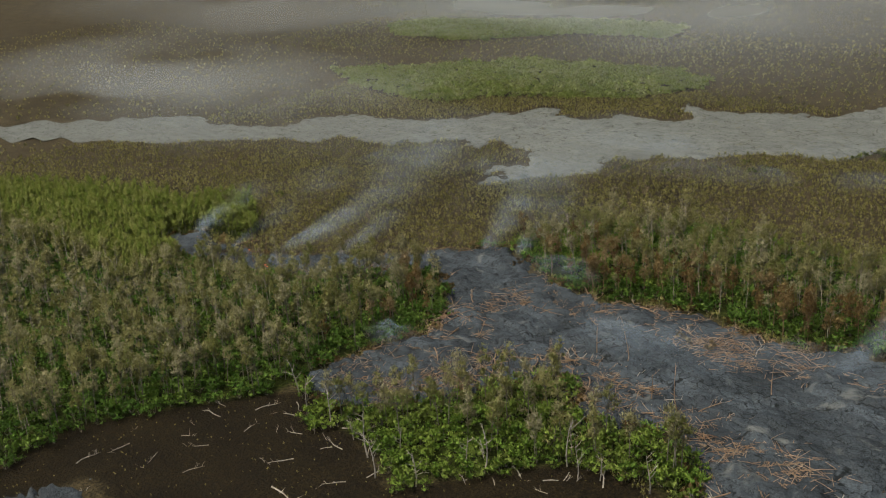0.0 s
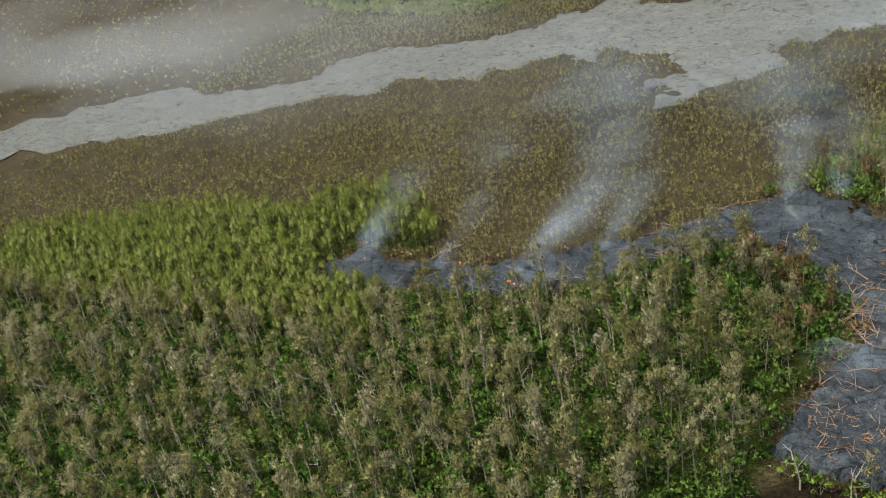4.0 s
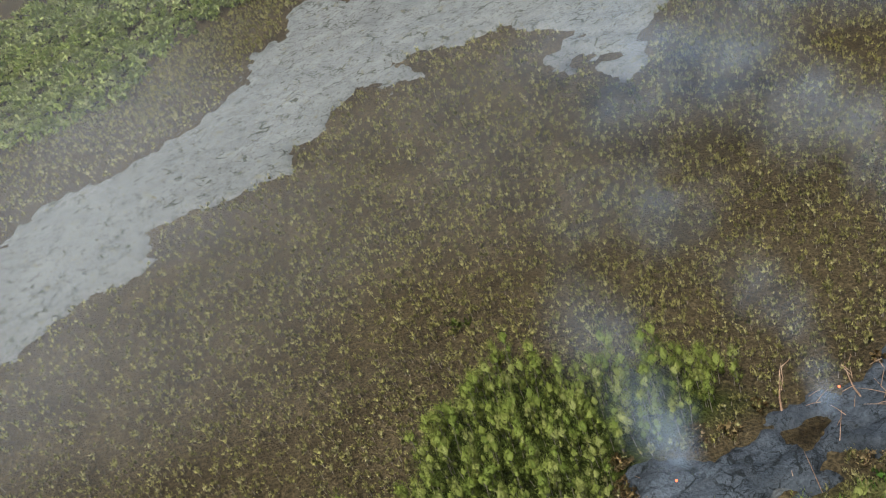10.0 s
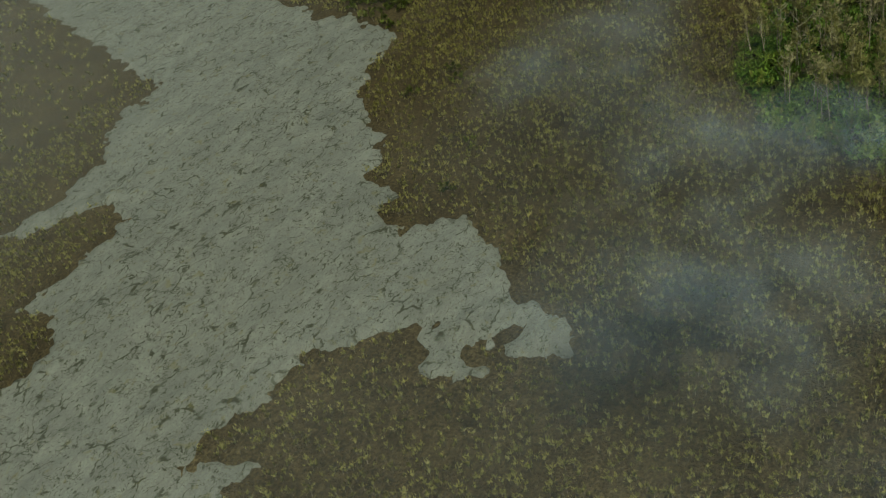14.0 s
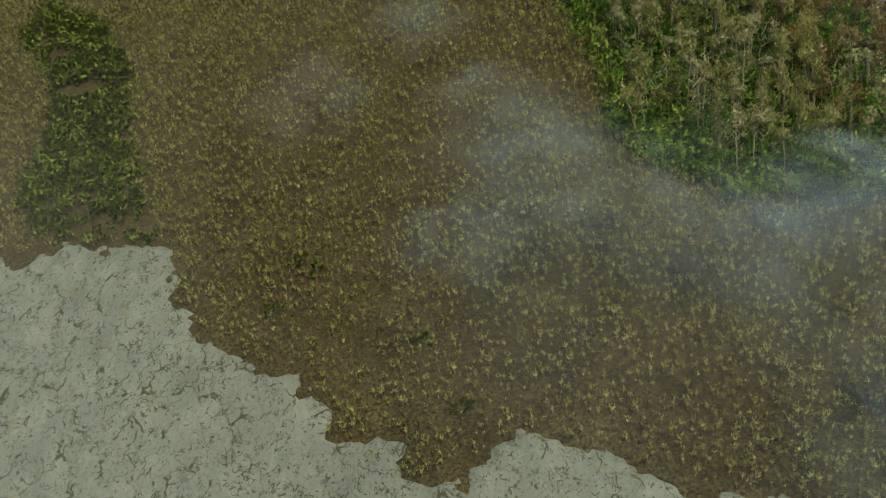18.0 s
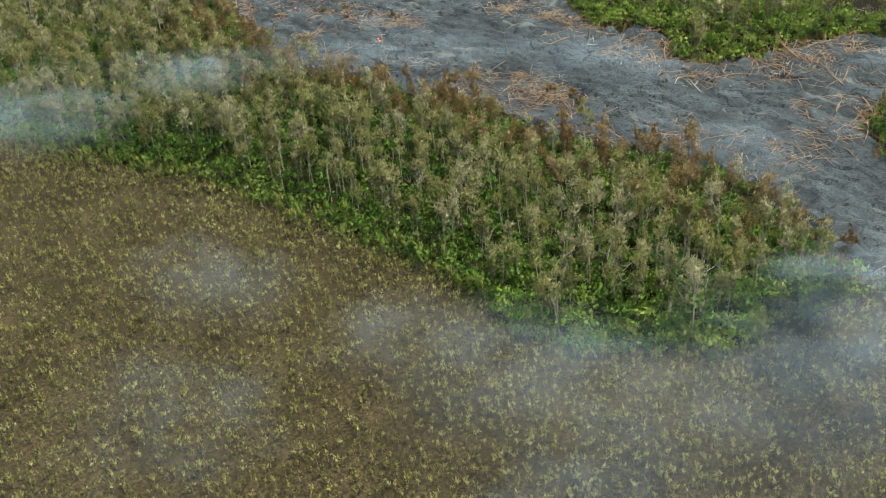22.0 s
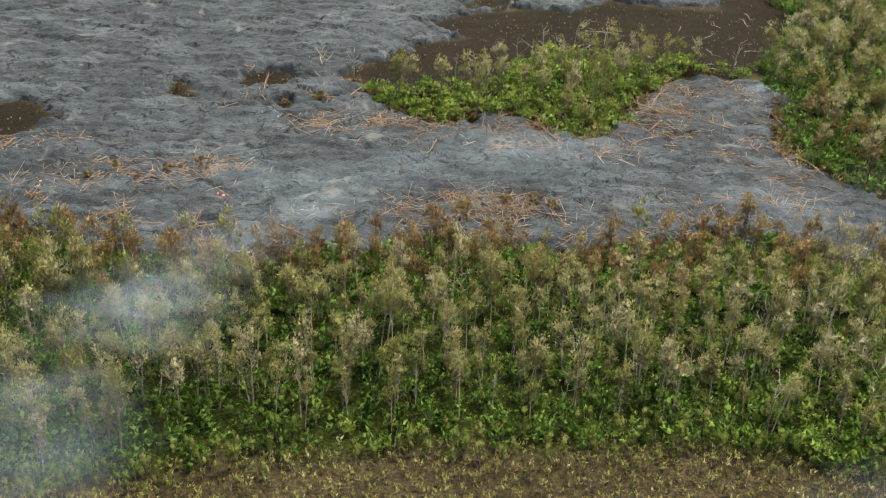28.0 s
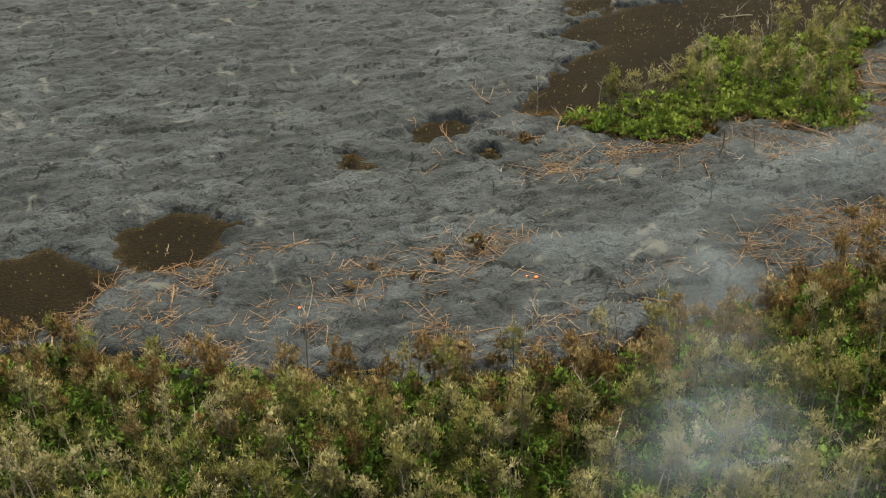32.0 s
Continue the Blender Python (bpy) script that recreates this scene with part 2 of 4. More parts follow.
M_BARK = mat("bark", [(0.11, 0.09, 0.07), (0.20, 0.17, 0.13), (0.31, 0.27, 0.21)], 0.8, 0.9, 0.4, 6)
M_SCORCHED = mat("scorched_wood", [(0.10, 0.06, 0.035), (0.27, 0.17, 0.10), (0.46, 0.36, 0.26)], 0.3, 0.9, 0.4, 6)
M_BLEACHED = mat("bleached_wood", [(0.20, 0.16, 0.12), (0.36, 0.31, 0.25), (0.52, 0.47, 0.40)], 0.7, 0.9, 0.3, 6)
M_PALE = leaf_mat("pale_leaves", [(0.165, 0.175, 0.044), (0.25, 0.24, 0.076), (0.33, 0.30, 0.118), (0.375, 0.335, 0.17), (0.43, 0.385, 0.245)], through_light=0.4)
M_GREEN = leaf_mat("green_leaves", [(0.075, 0.145, 0.02), (0.115, 0.205, 0.028), (0.16, 0.255, 0.04), (0.25, 0.33, 0.065)], through_light=0.4)
M_YOUNG = leaf_mat("young_leaves", [(0.128, 0.165, 0.022), (0.165, 0.195, 0.03), (0.198, 0.218, 0.042), (0.25, 0.255, 0.078)], through_light=0.4)
# paler than real leaves: sunlight on this thicket is put into the colour
M_THICKET = leaf_mat("thicket_leaves", [(0.29, 0.35, 0.07), (0.37, 0.42, 0.105), (0.44, 0.47, 0.15), (0.51, 0.52, 0.22)], through_light=0.45)
M_FERN = leaf_mat("fern_leaves", [(0.13, 0.22, 0.03), (0.20, 0.30, 0.042), (0.26, 0.34, 0.055), (0.34, 0.39, 0.10)], through_light=0.4)
M_HEATH = leaf_mat("heath_leaves", [(0.155, 0.135, 0.044), (0.215, 0.194, 0.062), (0.27, 0.245, 0.078), (0.325, 0.293, 0.09), (0.38, 0.34, 0.17)], through_light=0.35)
M_RUST = leaf_mat("rust_leaves", [(0.14, 0.085, 0.03), (0.22, 0.14, 0.05), (0.30, 0.205, 0.085), (0.38, 0.29, 0.16)], through_light=0.4)


# ---------- mesh helpers ----------
def mesh(name, verts, faces, mats, index=None, plant=None, smooth=False, normals=None):
    verts, faces = np.asarray(verts, np.float32), np.asarray(faces, np.int32)
    me = bpy.data.meshes.new(name)
    smooth = smooth or plant is not None
    k = faces.shape[1]
    me.vertices.add(len(verts))
    me.vertices.foreach_set("co", verts.ravel())
    me.loops.add(faces.size)
    me.loops.foreach_set("vertex_index", faces.ravel())
    me.polygons.add(len(faces))
    me.polygons.foreach_set("loop_start", np.arange(0, faces.size, k, dtype=np.int32))
    for m in mats:
        me.materials.append(m)
    if index is not None:
        me.polygons.foreach_set("material_index", np.asarray(index, np.int32))
    if smooth:
        me.polygons.foreach_set("use_smooth", np.ones(len(faces), bool))
    if plant is not None:
        me.attributes.new("plant", "FLOAT", "POINT").data.foreach_set("value", np.asarray(plant, np.float32))
    me.update(calc_edges=True)
    if normals is not None:
        me.attributes.new("custom_normal", "FLOAT_VECTOR", "POINT").data.foreach_set("vector", np.asarray(normals, np.float32).ravel())
        me.update()
    return me


def tube(points, radii, sides=5):
    """A tapered tube along points, as triangles."""
    points = np.asarray(points, float)
    verts, tris = [], []
    for k, (p, r) in enumerate(zip(points, radii)):
        d = points[min(k + 1, len(points) - 1)] - points[max(k - 1, 0)]
        d /= np.linalg.norm(d) + 1e-9
        a = np.cross(d, (0.3, 0.9, 0.1))
        a /= np.linalg.norm(a) + 1e-9
        b = np.cross(d, a)
        for s in range(sides):
            g = 2 * math.pi * s / sides
            verts.append(p + r * (math.cos(g) * a + math.sin(g) * b))
    for k in range(len(points) - 1):
        for s in range(sides):
            u, v = k * sides + s, k * sides + (s + 1) % sides
            tris += [(u, v, v + sides), (u, v + sides, u + sides)]
    return np.array(verts), np.array(tris)


def join(pieces):
    verts, tris, base = [], [], 0
    for v, t in pieces:
        verts.append(v)
        tris.append(t + base)
        base += len(v)
    return np.concatenate(verts), np.concatenate(tris)


OCT_V = np.array([(1, 0, 0), (-1, 0, 0), (0, 1, 0), (0, -1, 0), (0, 0, 1), (0, 0, -1)], float)
OCT_T = np.array([(0, 2, 4), (2, 1, 4), (1, 3, 4), (3, 0, 4), (2, 0, 5), (1, 2, 5), (3, 1, 5), (0, 3, 5)])


def crown(centres, radius, tall, count, size, g, wide=0.26, base=(OCT_V, OCT_T), uneven=0.5, rise=0.5, core=0.45):
    """Leafy tufts: an uneven lump of foliage at each centre, feathered all over with pointed sprays. Gives points, triangles and soft normals."""
    bv, bt = base
    centres = np.asarray(centres, float)
    middle = centres.mean(0) - (0, 0, 0.6 * radius)
    m = len(centres)
    r = radius * (0.65 + 0.7 * g.random((m, 1, 1)))
    lump = bv[None] * (1 - uneven / 2 + uneven * g.random((m, len(bv), 1)))
    lv = centres[:, None] + lump * r * core * np.array((1, 1, tall))
    lt = (bt[None] + (np.arange(m) * len(bv))[:, None, None]).reshape(-1, 3)
    d = g.normal(size=(m, count, 3))
    d[..., 2] = np.where(g.random((m, count)) < 0.75, np.abs(d[..., 2]), d[..., 2])
    d /= np.linalg.norm(d, axis=2, keepdims=True)
    c = centres[:, None] + d * r * np.array((1, 1, tall)) * (0.25 + 0.95 * g.random((m, count, 1)))
    u = d * 0.6 + (0, 0, rise) + g.normal(size=d.shape) * 0.45
    u /= np.linalg.norm(u, axis=2, keepdims=True)
    w = np.cross(u, d + g.normal(size=d.shape) * 0.5)
    w /= np.linalg.norm(w, axis=2, keepdims=True)
    s = size * (0.6 + 0.8 * g.random((m, count, 1)))
    out = np.cross(u, w)
    w = np.where((out * d).sum(2, keepdims=True) < 0, -w, w)
    blades = np.stack([c - u * s * 0.6 - w * s * wide, c - u * s * 0.5 + w * s * wide, c + u * s * 0.8], 2)
    bt2 = np.arange(m * count)[:, None] * 3 + m * len(bv) + np.array((0, 1, 2))
    v = np.concatenate([lv.reshape(-1, 3), blades.reshape(-1, 3)])
    own = np.concatenate([(lump * (1, 1, 1 / tall)).reshape(-1, 3), np.repeat(d.reshape(-1, 3), 3, axis=0)])
    own /= np.linalg.norm(own, axis=1, keepdims=True)
    far = v - middle
    far /= np.linalg.norm(far, axis=1, keepdims=True) + 1e-6
    n = own * 0.6 + far * 0.5 + (0, 0, 0.3)
    return v, np.concatenate([lt, bt2]), n / np.linalg.norm(n, axis=1, keepdims=True)


def tree_shape(g, height, spread, crown_from, limbs, per, leaf, clump_r, bare=0.0, tall=1.3, upright=0.8, tufts=8, core=0.36):
    """Wood and leaves of one tree: a bent tapered trunk, rising limbs, leaf clumps and loose sprays along the limbs."""
    bend = g.normal(size=(2,)) * 0.05 * height
    trunk = [np.array((bend[0] * s ** 2, bend[1] * s ** 2, height * 0.92 * s)) for s in (0, 0.3, 0.6, 0.85, 1.0)]
    r0 = 0.0105 * height
    wood = [tube(trunk, [r0, r0 * 0.8, r0 * 0.55, r0 * 0.3, r0 * 0.1], 5)]
    centres = [trunk[-1]]
    for k in range(limbs):
        s = crown_from + (0.97 - crown_from) * (k + g.random()) / limbs
        base = np.array((bend[0] * s ** 2, bend[1] * s ** 2, height * 0.92 * s))
        a = k * 2.4 + g.random()
        reach = spread * (0.45 + 0.55 * g.random()) * (1.15 - 0.85 * abs(s - (crown_from + 0.3)))
        rise = height * (0.06 + 0.12 * g.random())
        mid = base + (reach * 0.5 * math.cos(a), reach * 0.5 * math.sin(a), rise * 0.35)
        end = base + (reach * math.cos(a), reach * math.sin(a), rise)
        twig = mid + (g.normal() * reach * 0.4, g.normal() * reach * 0.4, rise * 0.9)
        wood += [tube([base, mid, end], [r0 * 0.38, r0 * 0.25, r0 * 0.06], 3), tube([mid, twig], [r0 * 0.2, r0 * 0.05], 3)]
        if g.random() >= bare:
            centres += [end, twig]
    pick = centres if len(centres) < tufts else [centres[0]] + [centres[1 + int(k * (len(centres) - 1) / (tufts - 1))] for k in range(tufts - 1)]
    return join(wood), crown(pick, clump_r, tall, per, leaf, g, 0.19, rise=upright, core=core)


def vase_tree(g, height, spread, puffs, per, leaf, clump_r, fork=0.45, core=0.34):
    """Wood and leaves of one tree: a slim trunk that forks into rising limbs, each ending in a rounded feathery clump."""
    bend = g.normal(size=(2,)) * 0.04 * height
    r0 = 0.0095 * height
    split = np.array((bend[0] * 0.4, bend[1] * 0.4, height * fork))
    wood = [tube([(0, 0, 0), split * (0.6, 0.6, 0.6), split, (bend[0], bend[1], height * 0.93)], [r0, r0 * 0.85, r0 * 0.65, r0 * 0.1], 5)]
    centres = []
    for k in range(puffs):
        a, far = k * 2.4 + 0.7 * g.random(), spread * math.sqrt((k + 0.3) / puffs)
        end = np.array((bend[0] + far * math.cos(a), bend[1] + far * math.sin(a), height * (0.97 - 0.55 * (far / spread) ** 1.2 * (0.3 + 0.9 * g.random()))))
        base = split + (end - split) * (0.0, 0.0, 0.45 * g.random())
        mid = base + (end - base) * (0.62, 0.62, 0.4)
        wood.append(tube([base, mid, end + (0, 0, 0.3 * clump_r)], [r0 * 0.4, r0 * 0.28, r0 * 0.07], 3))
        centres.append(end)
    return join(wood), crown(centres, clump_r, 1.25, per, leaf, g, 0.24, uneven=0.8, rise=0.8, core=core)


def bare_tree(g, height, spread, limbs):
    """A leafless tree: trunk and, apart from it, its forked whitened boughs."""
    r0 = 0.008 * height
    trunk = tube([(0, 0, 0), (0.1, 0.05, height * 0.4), (0.02 * height, 0, height * 0.75), (0, 0, height)], [r0, r0 * 0.85, r0 * 0.5, r0 * 0.15], 5)
    boughs = []
    for k in range(limbs):
        a, s = k * 2.4 + g.random(), 0.5 + 0.42 * (k + g.random()) / limbs
        base = np.array((0.03, 0.02, height * s))
        out = np.array((math.cos(a), math.sin(a), 0.0))
        reach = spread * (0.6 + 0.5 * g.random())
        mid, end = base + out * reach * 0.55 + (0, 0, 0.35 * reach), base + out * reach + (0, 0, 1.0 * reach)
        boughs.append(tube([base, mid, end], [r0 * 0.55, r0 * 0.42, r0 * 0.2], 3))
        for f in range(3):
            start = mid + (end - mid) * f * 0.3
            tip = start + (out * 0.4 + g.normal(size=3) * 0.45 + (0, 0, 0.5)) * reach * 0.55
            boughs.append(tube([start, tip], [r0 * 0.32, r0 * 0.14], 3))
    v, t = join(boughs)
    return trunk, (v, t, soft_round(v))


def bush_shape(g, height, spread, blobs, per, leaf):
    stems, centres = [], []
    for k in range(blobs):
        a, rr = k * 2.4 + g.random(), spread * math.sqrt((k + 0.4) / blobs)
        end = np.array((rr * math.cos(a), rr * math.sin(a), height * (0.45 + 0.55 * g.random()) * (1.1 - 0.45 * rr / spread)))
        if k % 2 == 0:
            stems.append(tube([(0, 0, -0.1), end], [0.04 * height ** 0.5, 0.01], 3))
        centres.append(end)
    c = np.array(centres)
    return join(stems), crown(c * (1, 1, 0.85), 0.46 * spread, 0.85, per, leaf, g, 0.36, rise=0.25)


def soft_round(v):
    """Outward directions for slim stems."""
    n = v - v.mean(0)
    n[:, 2] = 0.3 * np.abs(n[:, 2])
    return n / (np.linalg.norm(n, axis=1, keepdims=True) + 1e-6)


def place(shapes, spots, g, grow=(0.8, 1.25), lean=0.06):
    """Many plants as arrays: each spot takes one of the shapes, turned, sized and leaned."""
    verts, tris, index, plant, normals, base = [], [], [], [], [], 0
    which = g.integers(len(shapes), size=len(spots))
    for k, (wood, leaf) in enumerate(shapes):
        sel = spots[which == k]
        if not len(sel):
            continue
        v0 = np.concatenate([wood[0], leaf[0]])
        t0 = np.concatenate([wood[1], leaf[1] + len(wood[0])])
        m0 = np.concatenate([np.zeros(len(wood[1]), int), np.ones(len(leaf[1]), int)])
        n0 = np.concatenate([soft_round(wood[0]), leaf[2]])
        n = len(sel)
        a, s = g.random(n) * 2 * math.pi, grow[0] + (grow[1] - grow[0]) * g.random(n)
        lx, ly = g.normal(size=n) * lean, g.normal(size=n) * lean
        ca, sa = np.cos(a)[:, None], np.sin(a)[:, None]
        x = (v0[:, 0] * ca - v0[:, 1] * sa) * s[:, None]
        y = (v0[:, 0] * sa + v0[:, 1] * ca) * s[:, None]
        z = v0[:, 2] * s[:, None] * (0.9 + 0.25 * g.random(n))[:, None]
        v = np.stack([x + lx[:, None] * z + sel[:, :1], y + ly[:, None] * z + sel[:, 1:2], z + sel[:, 2:3]], 2)
        normals.append(np.stack([n0[:, 0] * ca - n0[:, 1] * sa, n0[:, 0] * sa + n0[:, 1] * ca, np.broadcast_to(n0[:, 2], x.shape)], 2).reshape(-1, 3))
        verts.append(v.reshape(-1, 3))
        tris.append((t0[None] + (np.arange(n) * len(v0))[:, None, None] + base).reshape(-1, 3))
        index.append(np.tile(m0, n))
        plant.append(np.repeat(g.random(n), len(v0)))
        base += n * len(v0)
    return np.concatenate(verts), np.concatenate(tris), np.concatenate(index), np.concatenate(plant), np.concatenate(normals)


def scatter(x0, x1, y0, y1, step, g, jitter=0.85):
    xs, ys = np.meshgrid(np.arange(x0, x1, step), np.arange(y0, y1, step))
    xs = xs + (g.random(xs.shape) - 0.5) * step * jitter * 2
    ys = ys + (g.random(ys.shape) - 0.5) * step * jitter * 2
    return xs.ravel(), ys.ravel()


# ---------- ground ----------
def ground_z(x, y):
    return 0.9 * fbm(x / 60, y / 60, 3, 5) + 0.7 * fbm(x / 6, y / 6, 3, 8) + 0.25 * fbm(x / 1.9, y / 1.9, 2, 9)


def grid_lines(lo, hi, fine, out):
    core = np.arange(lo, hi + fine / 2, fine)
    grow = np.cumsum(fine * 1.25 ** np.arange(1, 40))
    grow = grow[grow < out]
    return np.concatenate([lo - grow[::-1], core, hi + grow])


gx, gy = np.meshgrid(grid_lines(-150, 315, 1.5, 6000), grid_lines(-60, 310, 1.5, 6000))
gz = ground_z(gx, gy)
gz = np.where(np.hypot(gx - 80, gy - 120) > 900, 0, gz)
rows_n, cols_n = gx.shape
corner = (np.arange(rows_n - 1)[:, None] * cols_n + np.arange(cols_n - 1)[None]).ravel()
quads = np.stack([corner, corner + 1, corner + cols_n + 1, corner + cols_n], 1)
fx, fy = gx.ravel(), gy.ravel()
wood_cover = np.maximum.reduce([ragged(p, fx, fy, 3, 1) for p in (NORTH_WOOD, WEST_WOOD, ISLET)])
bare_cover = np.maximum(ragged(BARE, fx, fy, 2, 2), openings(fx, fy))


def ground_mat():
    m = mat("heath_earth", [(0.024, 0.017, 0.0075), (0.045, 0.033, 0.015), (0.075, 0.057, 0.028)], 0.10, 0.95, 1.0, 1.3)
    n, l = m.node_tree.nodes, m.node_tree.links
    b, ramp = n["Principled BSDF"], n["Color Ramp"]
    speck, rng_ = n.new("ShaderNodeTexNoise"), n.new("ShaderNodeMapRange")
    speck.inputs["Scale"].default_value, speck.inputs["Detail"].default_value = 2.2, 8
    rng_.inputs[1].default_value, rng_.inputs[2].default_value, rng_.inputs[3].default_value, rng_.inputs[4].default_value = 0.38, 0.66, 0.5, 1.6
    l.new(n["Texture Coordinate"].outputs["Object"], speck.inputs["Vector"])
    l.new(speck.outputs[0], rng_.inputs[0])
    grain = n.new("ShaderNodeMix")
    grain.data_type, grain.blend_type = "RGBA", "MULTIPLY"
    grain.inputs[0].default_value = 1.0
    l.new(ramp.outputs[0], grain.inputs[6])
    l.new(rng_.outputs[0], grain.inputs[7])
    l.new(speck.outputs[0], n["Bump"].inputs["Height"])
    n["Bump"].inputs["Distance"].default_value = 0.5
    last = grain.outputs[2]
    for name, colour in (("wood_floor", (0.055, 0.095, 0.02)), ("bare_earth", (0.027, 0.023, 0.013))):
        att, mx = n.new("ShaderNodeAttribute"), n.new("ShaderNodeMix")
        att.attribute_name, mx.data_type = name, "RGBA"
        tint = n.new("ShaderNodeMix")
        tint.data_type, tint.blend_type = "RGBA", "MULTIPLY"
        tint.inputs[0].default_value = 1.0
        tint.inputs[6].default_value = tuple(c * 9 for c in colour) + (1,)
        l.new(grain.outputs[2], tint.inputs[7])
        l.new(att.outputs["Fac"], mx.inputs[0])
        l.new(last, mx.inputs[6])
        l.new(tint.outputs[2], mx.inputs[7])
        last = mx.outputs[2]
    l.new(last, b.inputs["Base Color"])
    return m


gm = mesh("ground", np.stack([fx, fy, gz.ravel()], 1), quads, [ground_mat()], smooth=True)
gm.attributes.new("wood_floor", "FLOAT", "POINT").data.foreach_set("value", np.clip(0.5 + wood_cover / 4, 0, 1).astype(np.float32))
gm.attributes.new("bare_earth", "FLOAT", "POINT").data.foreach_set("value", np.clip(0.5 + bare_cover / 2, 0, 1).astype(np.float32))
tagged(new("ground", gm), "brown scrubby heath earth with darker bare soil", "ground", kind="structure")


# ---------- lava sheets ----------
def flow_mat(name, dark, mid, light, rough, growth, lines, line_colour, plates, ash=None, tones=(0.72, 1.26), bump=0.85):
    """Lava crust: mottled greys, dark wandering wrinkles and cracks that come and go and also paint the shade under
    lobe edges, growth in the hollows, pale ash in places.
    """
    m = mat(name, [dark, mid, light], 0.12, rough, bump, 2.6)
    n, l = m.node_tree.nodes, m.node_tree.links
    b, co = n["Principled BSDF"], n["Texture Coordinate"]
    last = n["Color Ramp"].outputs[0]

    def noise_at(scale, detail=4, warp=0.6):
        t = n.new("ShaderNodeTexNoise")
        t.inputs["Scale"].default_value, t.inputs["Detail"].default_value, t.inputs["Distortion"].default_value = scale, detail, warp
        l.new(co.outputs["Object"], t.inputs["Vector"])
        return t.outputs[0]

    def calc(op, x, y=None, z=None):
        c = n.new("ShaderNodeMath")
        c.operation, c.use_clamp = op, False
        for k, v in enumerate((x, y, z)):
            if v is None:
                continue
            if isinstance(v, float):
                c.inputs[k].default_value = v
            else:
                l.new(v, c.inputs[k])
        return c.outputs[0]

    def span(x, lo, hi, to0=0.0, to1=1.0):
        r = n.new("ShaderNodeMapRange")
        r.inputs[1].default_value, r.inputs[2].default_value, r.inputs[3].default_value, r.inputs[4].default_value = lo, hi, to0, to1
        l.new(x, r.inputs[0])
        return r.outputs[0]

    def blend(fac, under, colour):
        x = n.new("ShaderNodeMix")
        x.data_type = "RGBA"
        l.new(fac, x.inputs[0])
        l.new(under, x.inputs[6])
        x.inputs[7].default_value = (*colour, 1)
        return x.outputs[2]

    for scale, width, cover in lines:
        line = calc("ABSOLUTE", calc("SUBTRACT", noise_at(scale, 3, 1.2), 0.5))
        line = span(line, width * 0.3, width, 1.0, 0.0)
        fac = calc("MULTIPLY", line, span(noise_at(scale * 0.55, 2), cover - 0.06, cover + 0.05))
        last = blend(fac, last, line_colour)
    # dark plate edges: cracks, plus shade under overlapping lobes put into the colour
    for scale, width, cover in plates:
        warp, mix = n.new("ShaderNodeTexNoise"), n.new("ShaderNodeVectorMath")
        warp.inputs["Scale"].default_value, warp.inputs["Detail"].default_value = scale * 1.6, 4
        l.new(co.outputs["Object"], warp.inputs["Vector"])
        mix.operation, mix.inputs[1].default_value = "MULTIPLY_ADD", (0.9 / scale,) * 3
        l.new(warp.outputs["Color"], mix.inputs[0])
        l.new(co.outputs["Object"], mix.inputs[2])
        flat = n.new("ShaderNodeMapping")
        flat.inputs["Scale"].default_value = (0.42, 1.0, 0.3)
        flat.inputs["Rotation"].default_value = (0, 0, 0.25)
        l.new(mix.outputs[0], flat.inputs["Vector"])
        edge, own = n.new("ShaderNodeTexVoronoi"), n.new("ShaderNodeTexVoronoi")
        edge.feature = "DISTANCE_TO_EDGE"
        for v in (edge, own):
            v.inputs["Scale"].default_value = scale
            l.new(flat.outputs[0], v.inputs["Vector"])
        tone = n.new("ShaderNodeMix")
        tone.data_type, tone.blend_type, tone.inputs[0].default_value = "RGBA", "MULTIPLY", 1.0
        l.new(last, tone.inputs[6])
        l.new(span(own.outputs["Color"], 0.0, 1.0, *tones), tone.inputs[7])
        fac = calc("MULTIPLY", span(edge.outputs["Distance"], width * 0.4, width, 1.0, 0.0), span(noise_at(scale * 0.9, 3), cover - 0.05, cover + 0.05))
        last = blend(fac, tone.outputs[2], line_colour)
    last = blend(span(noise_at(0.55, 6), 0.60, 0.70, 0.0, growth[3]), last, growth[:3])
    if ash:
        last = blend(span(noise_at(0.12, 7, 1.5), 0.62, 0.70, 0.0, 0.75), last, ash)
    l.new(last, b.inputs["Base Color"])
    return m


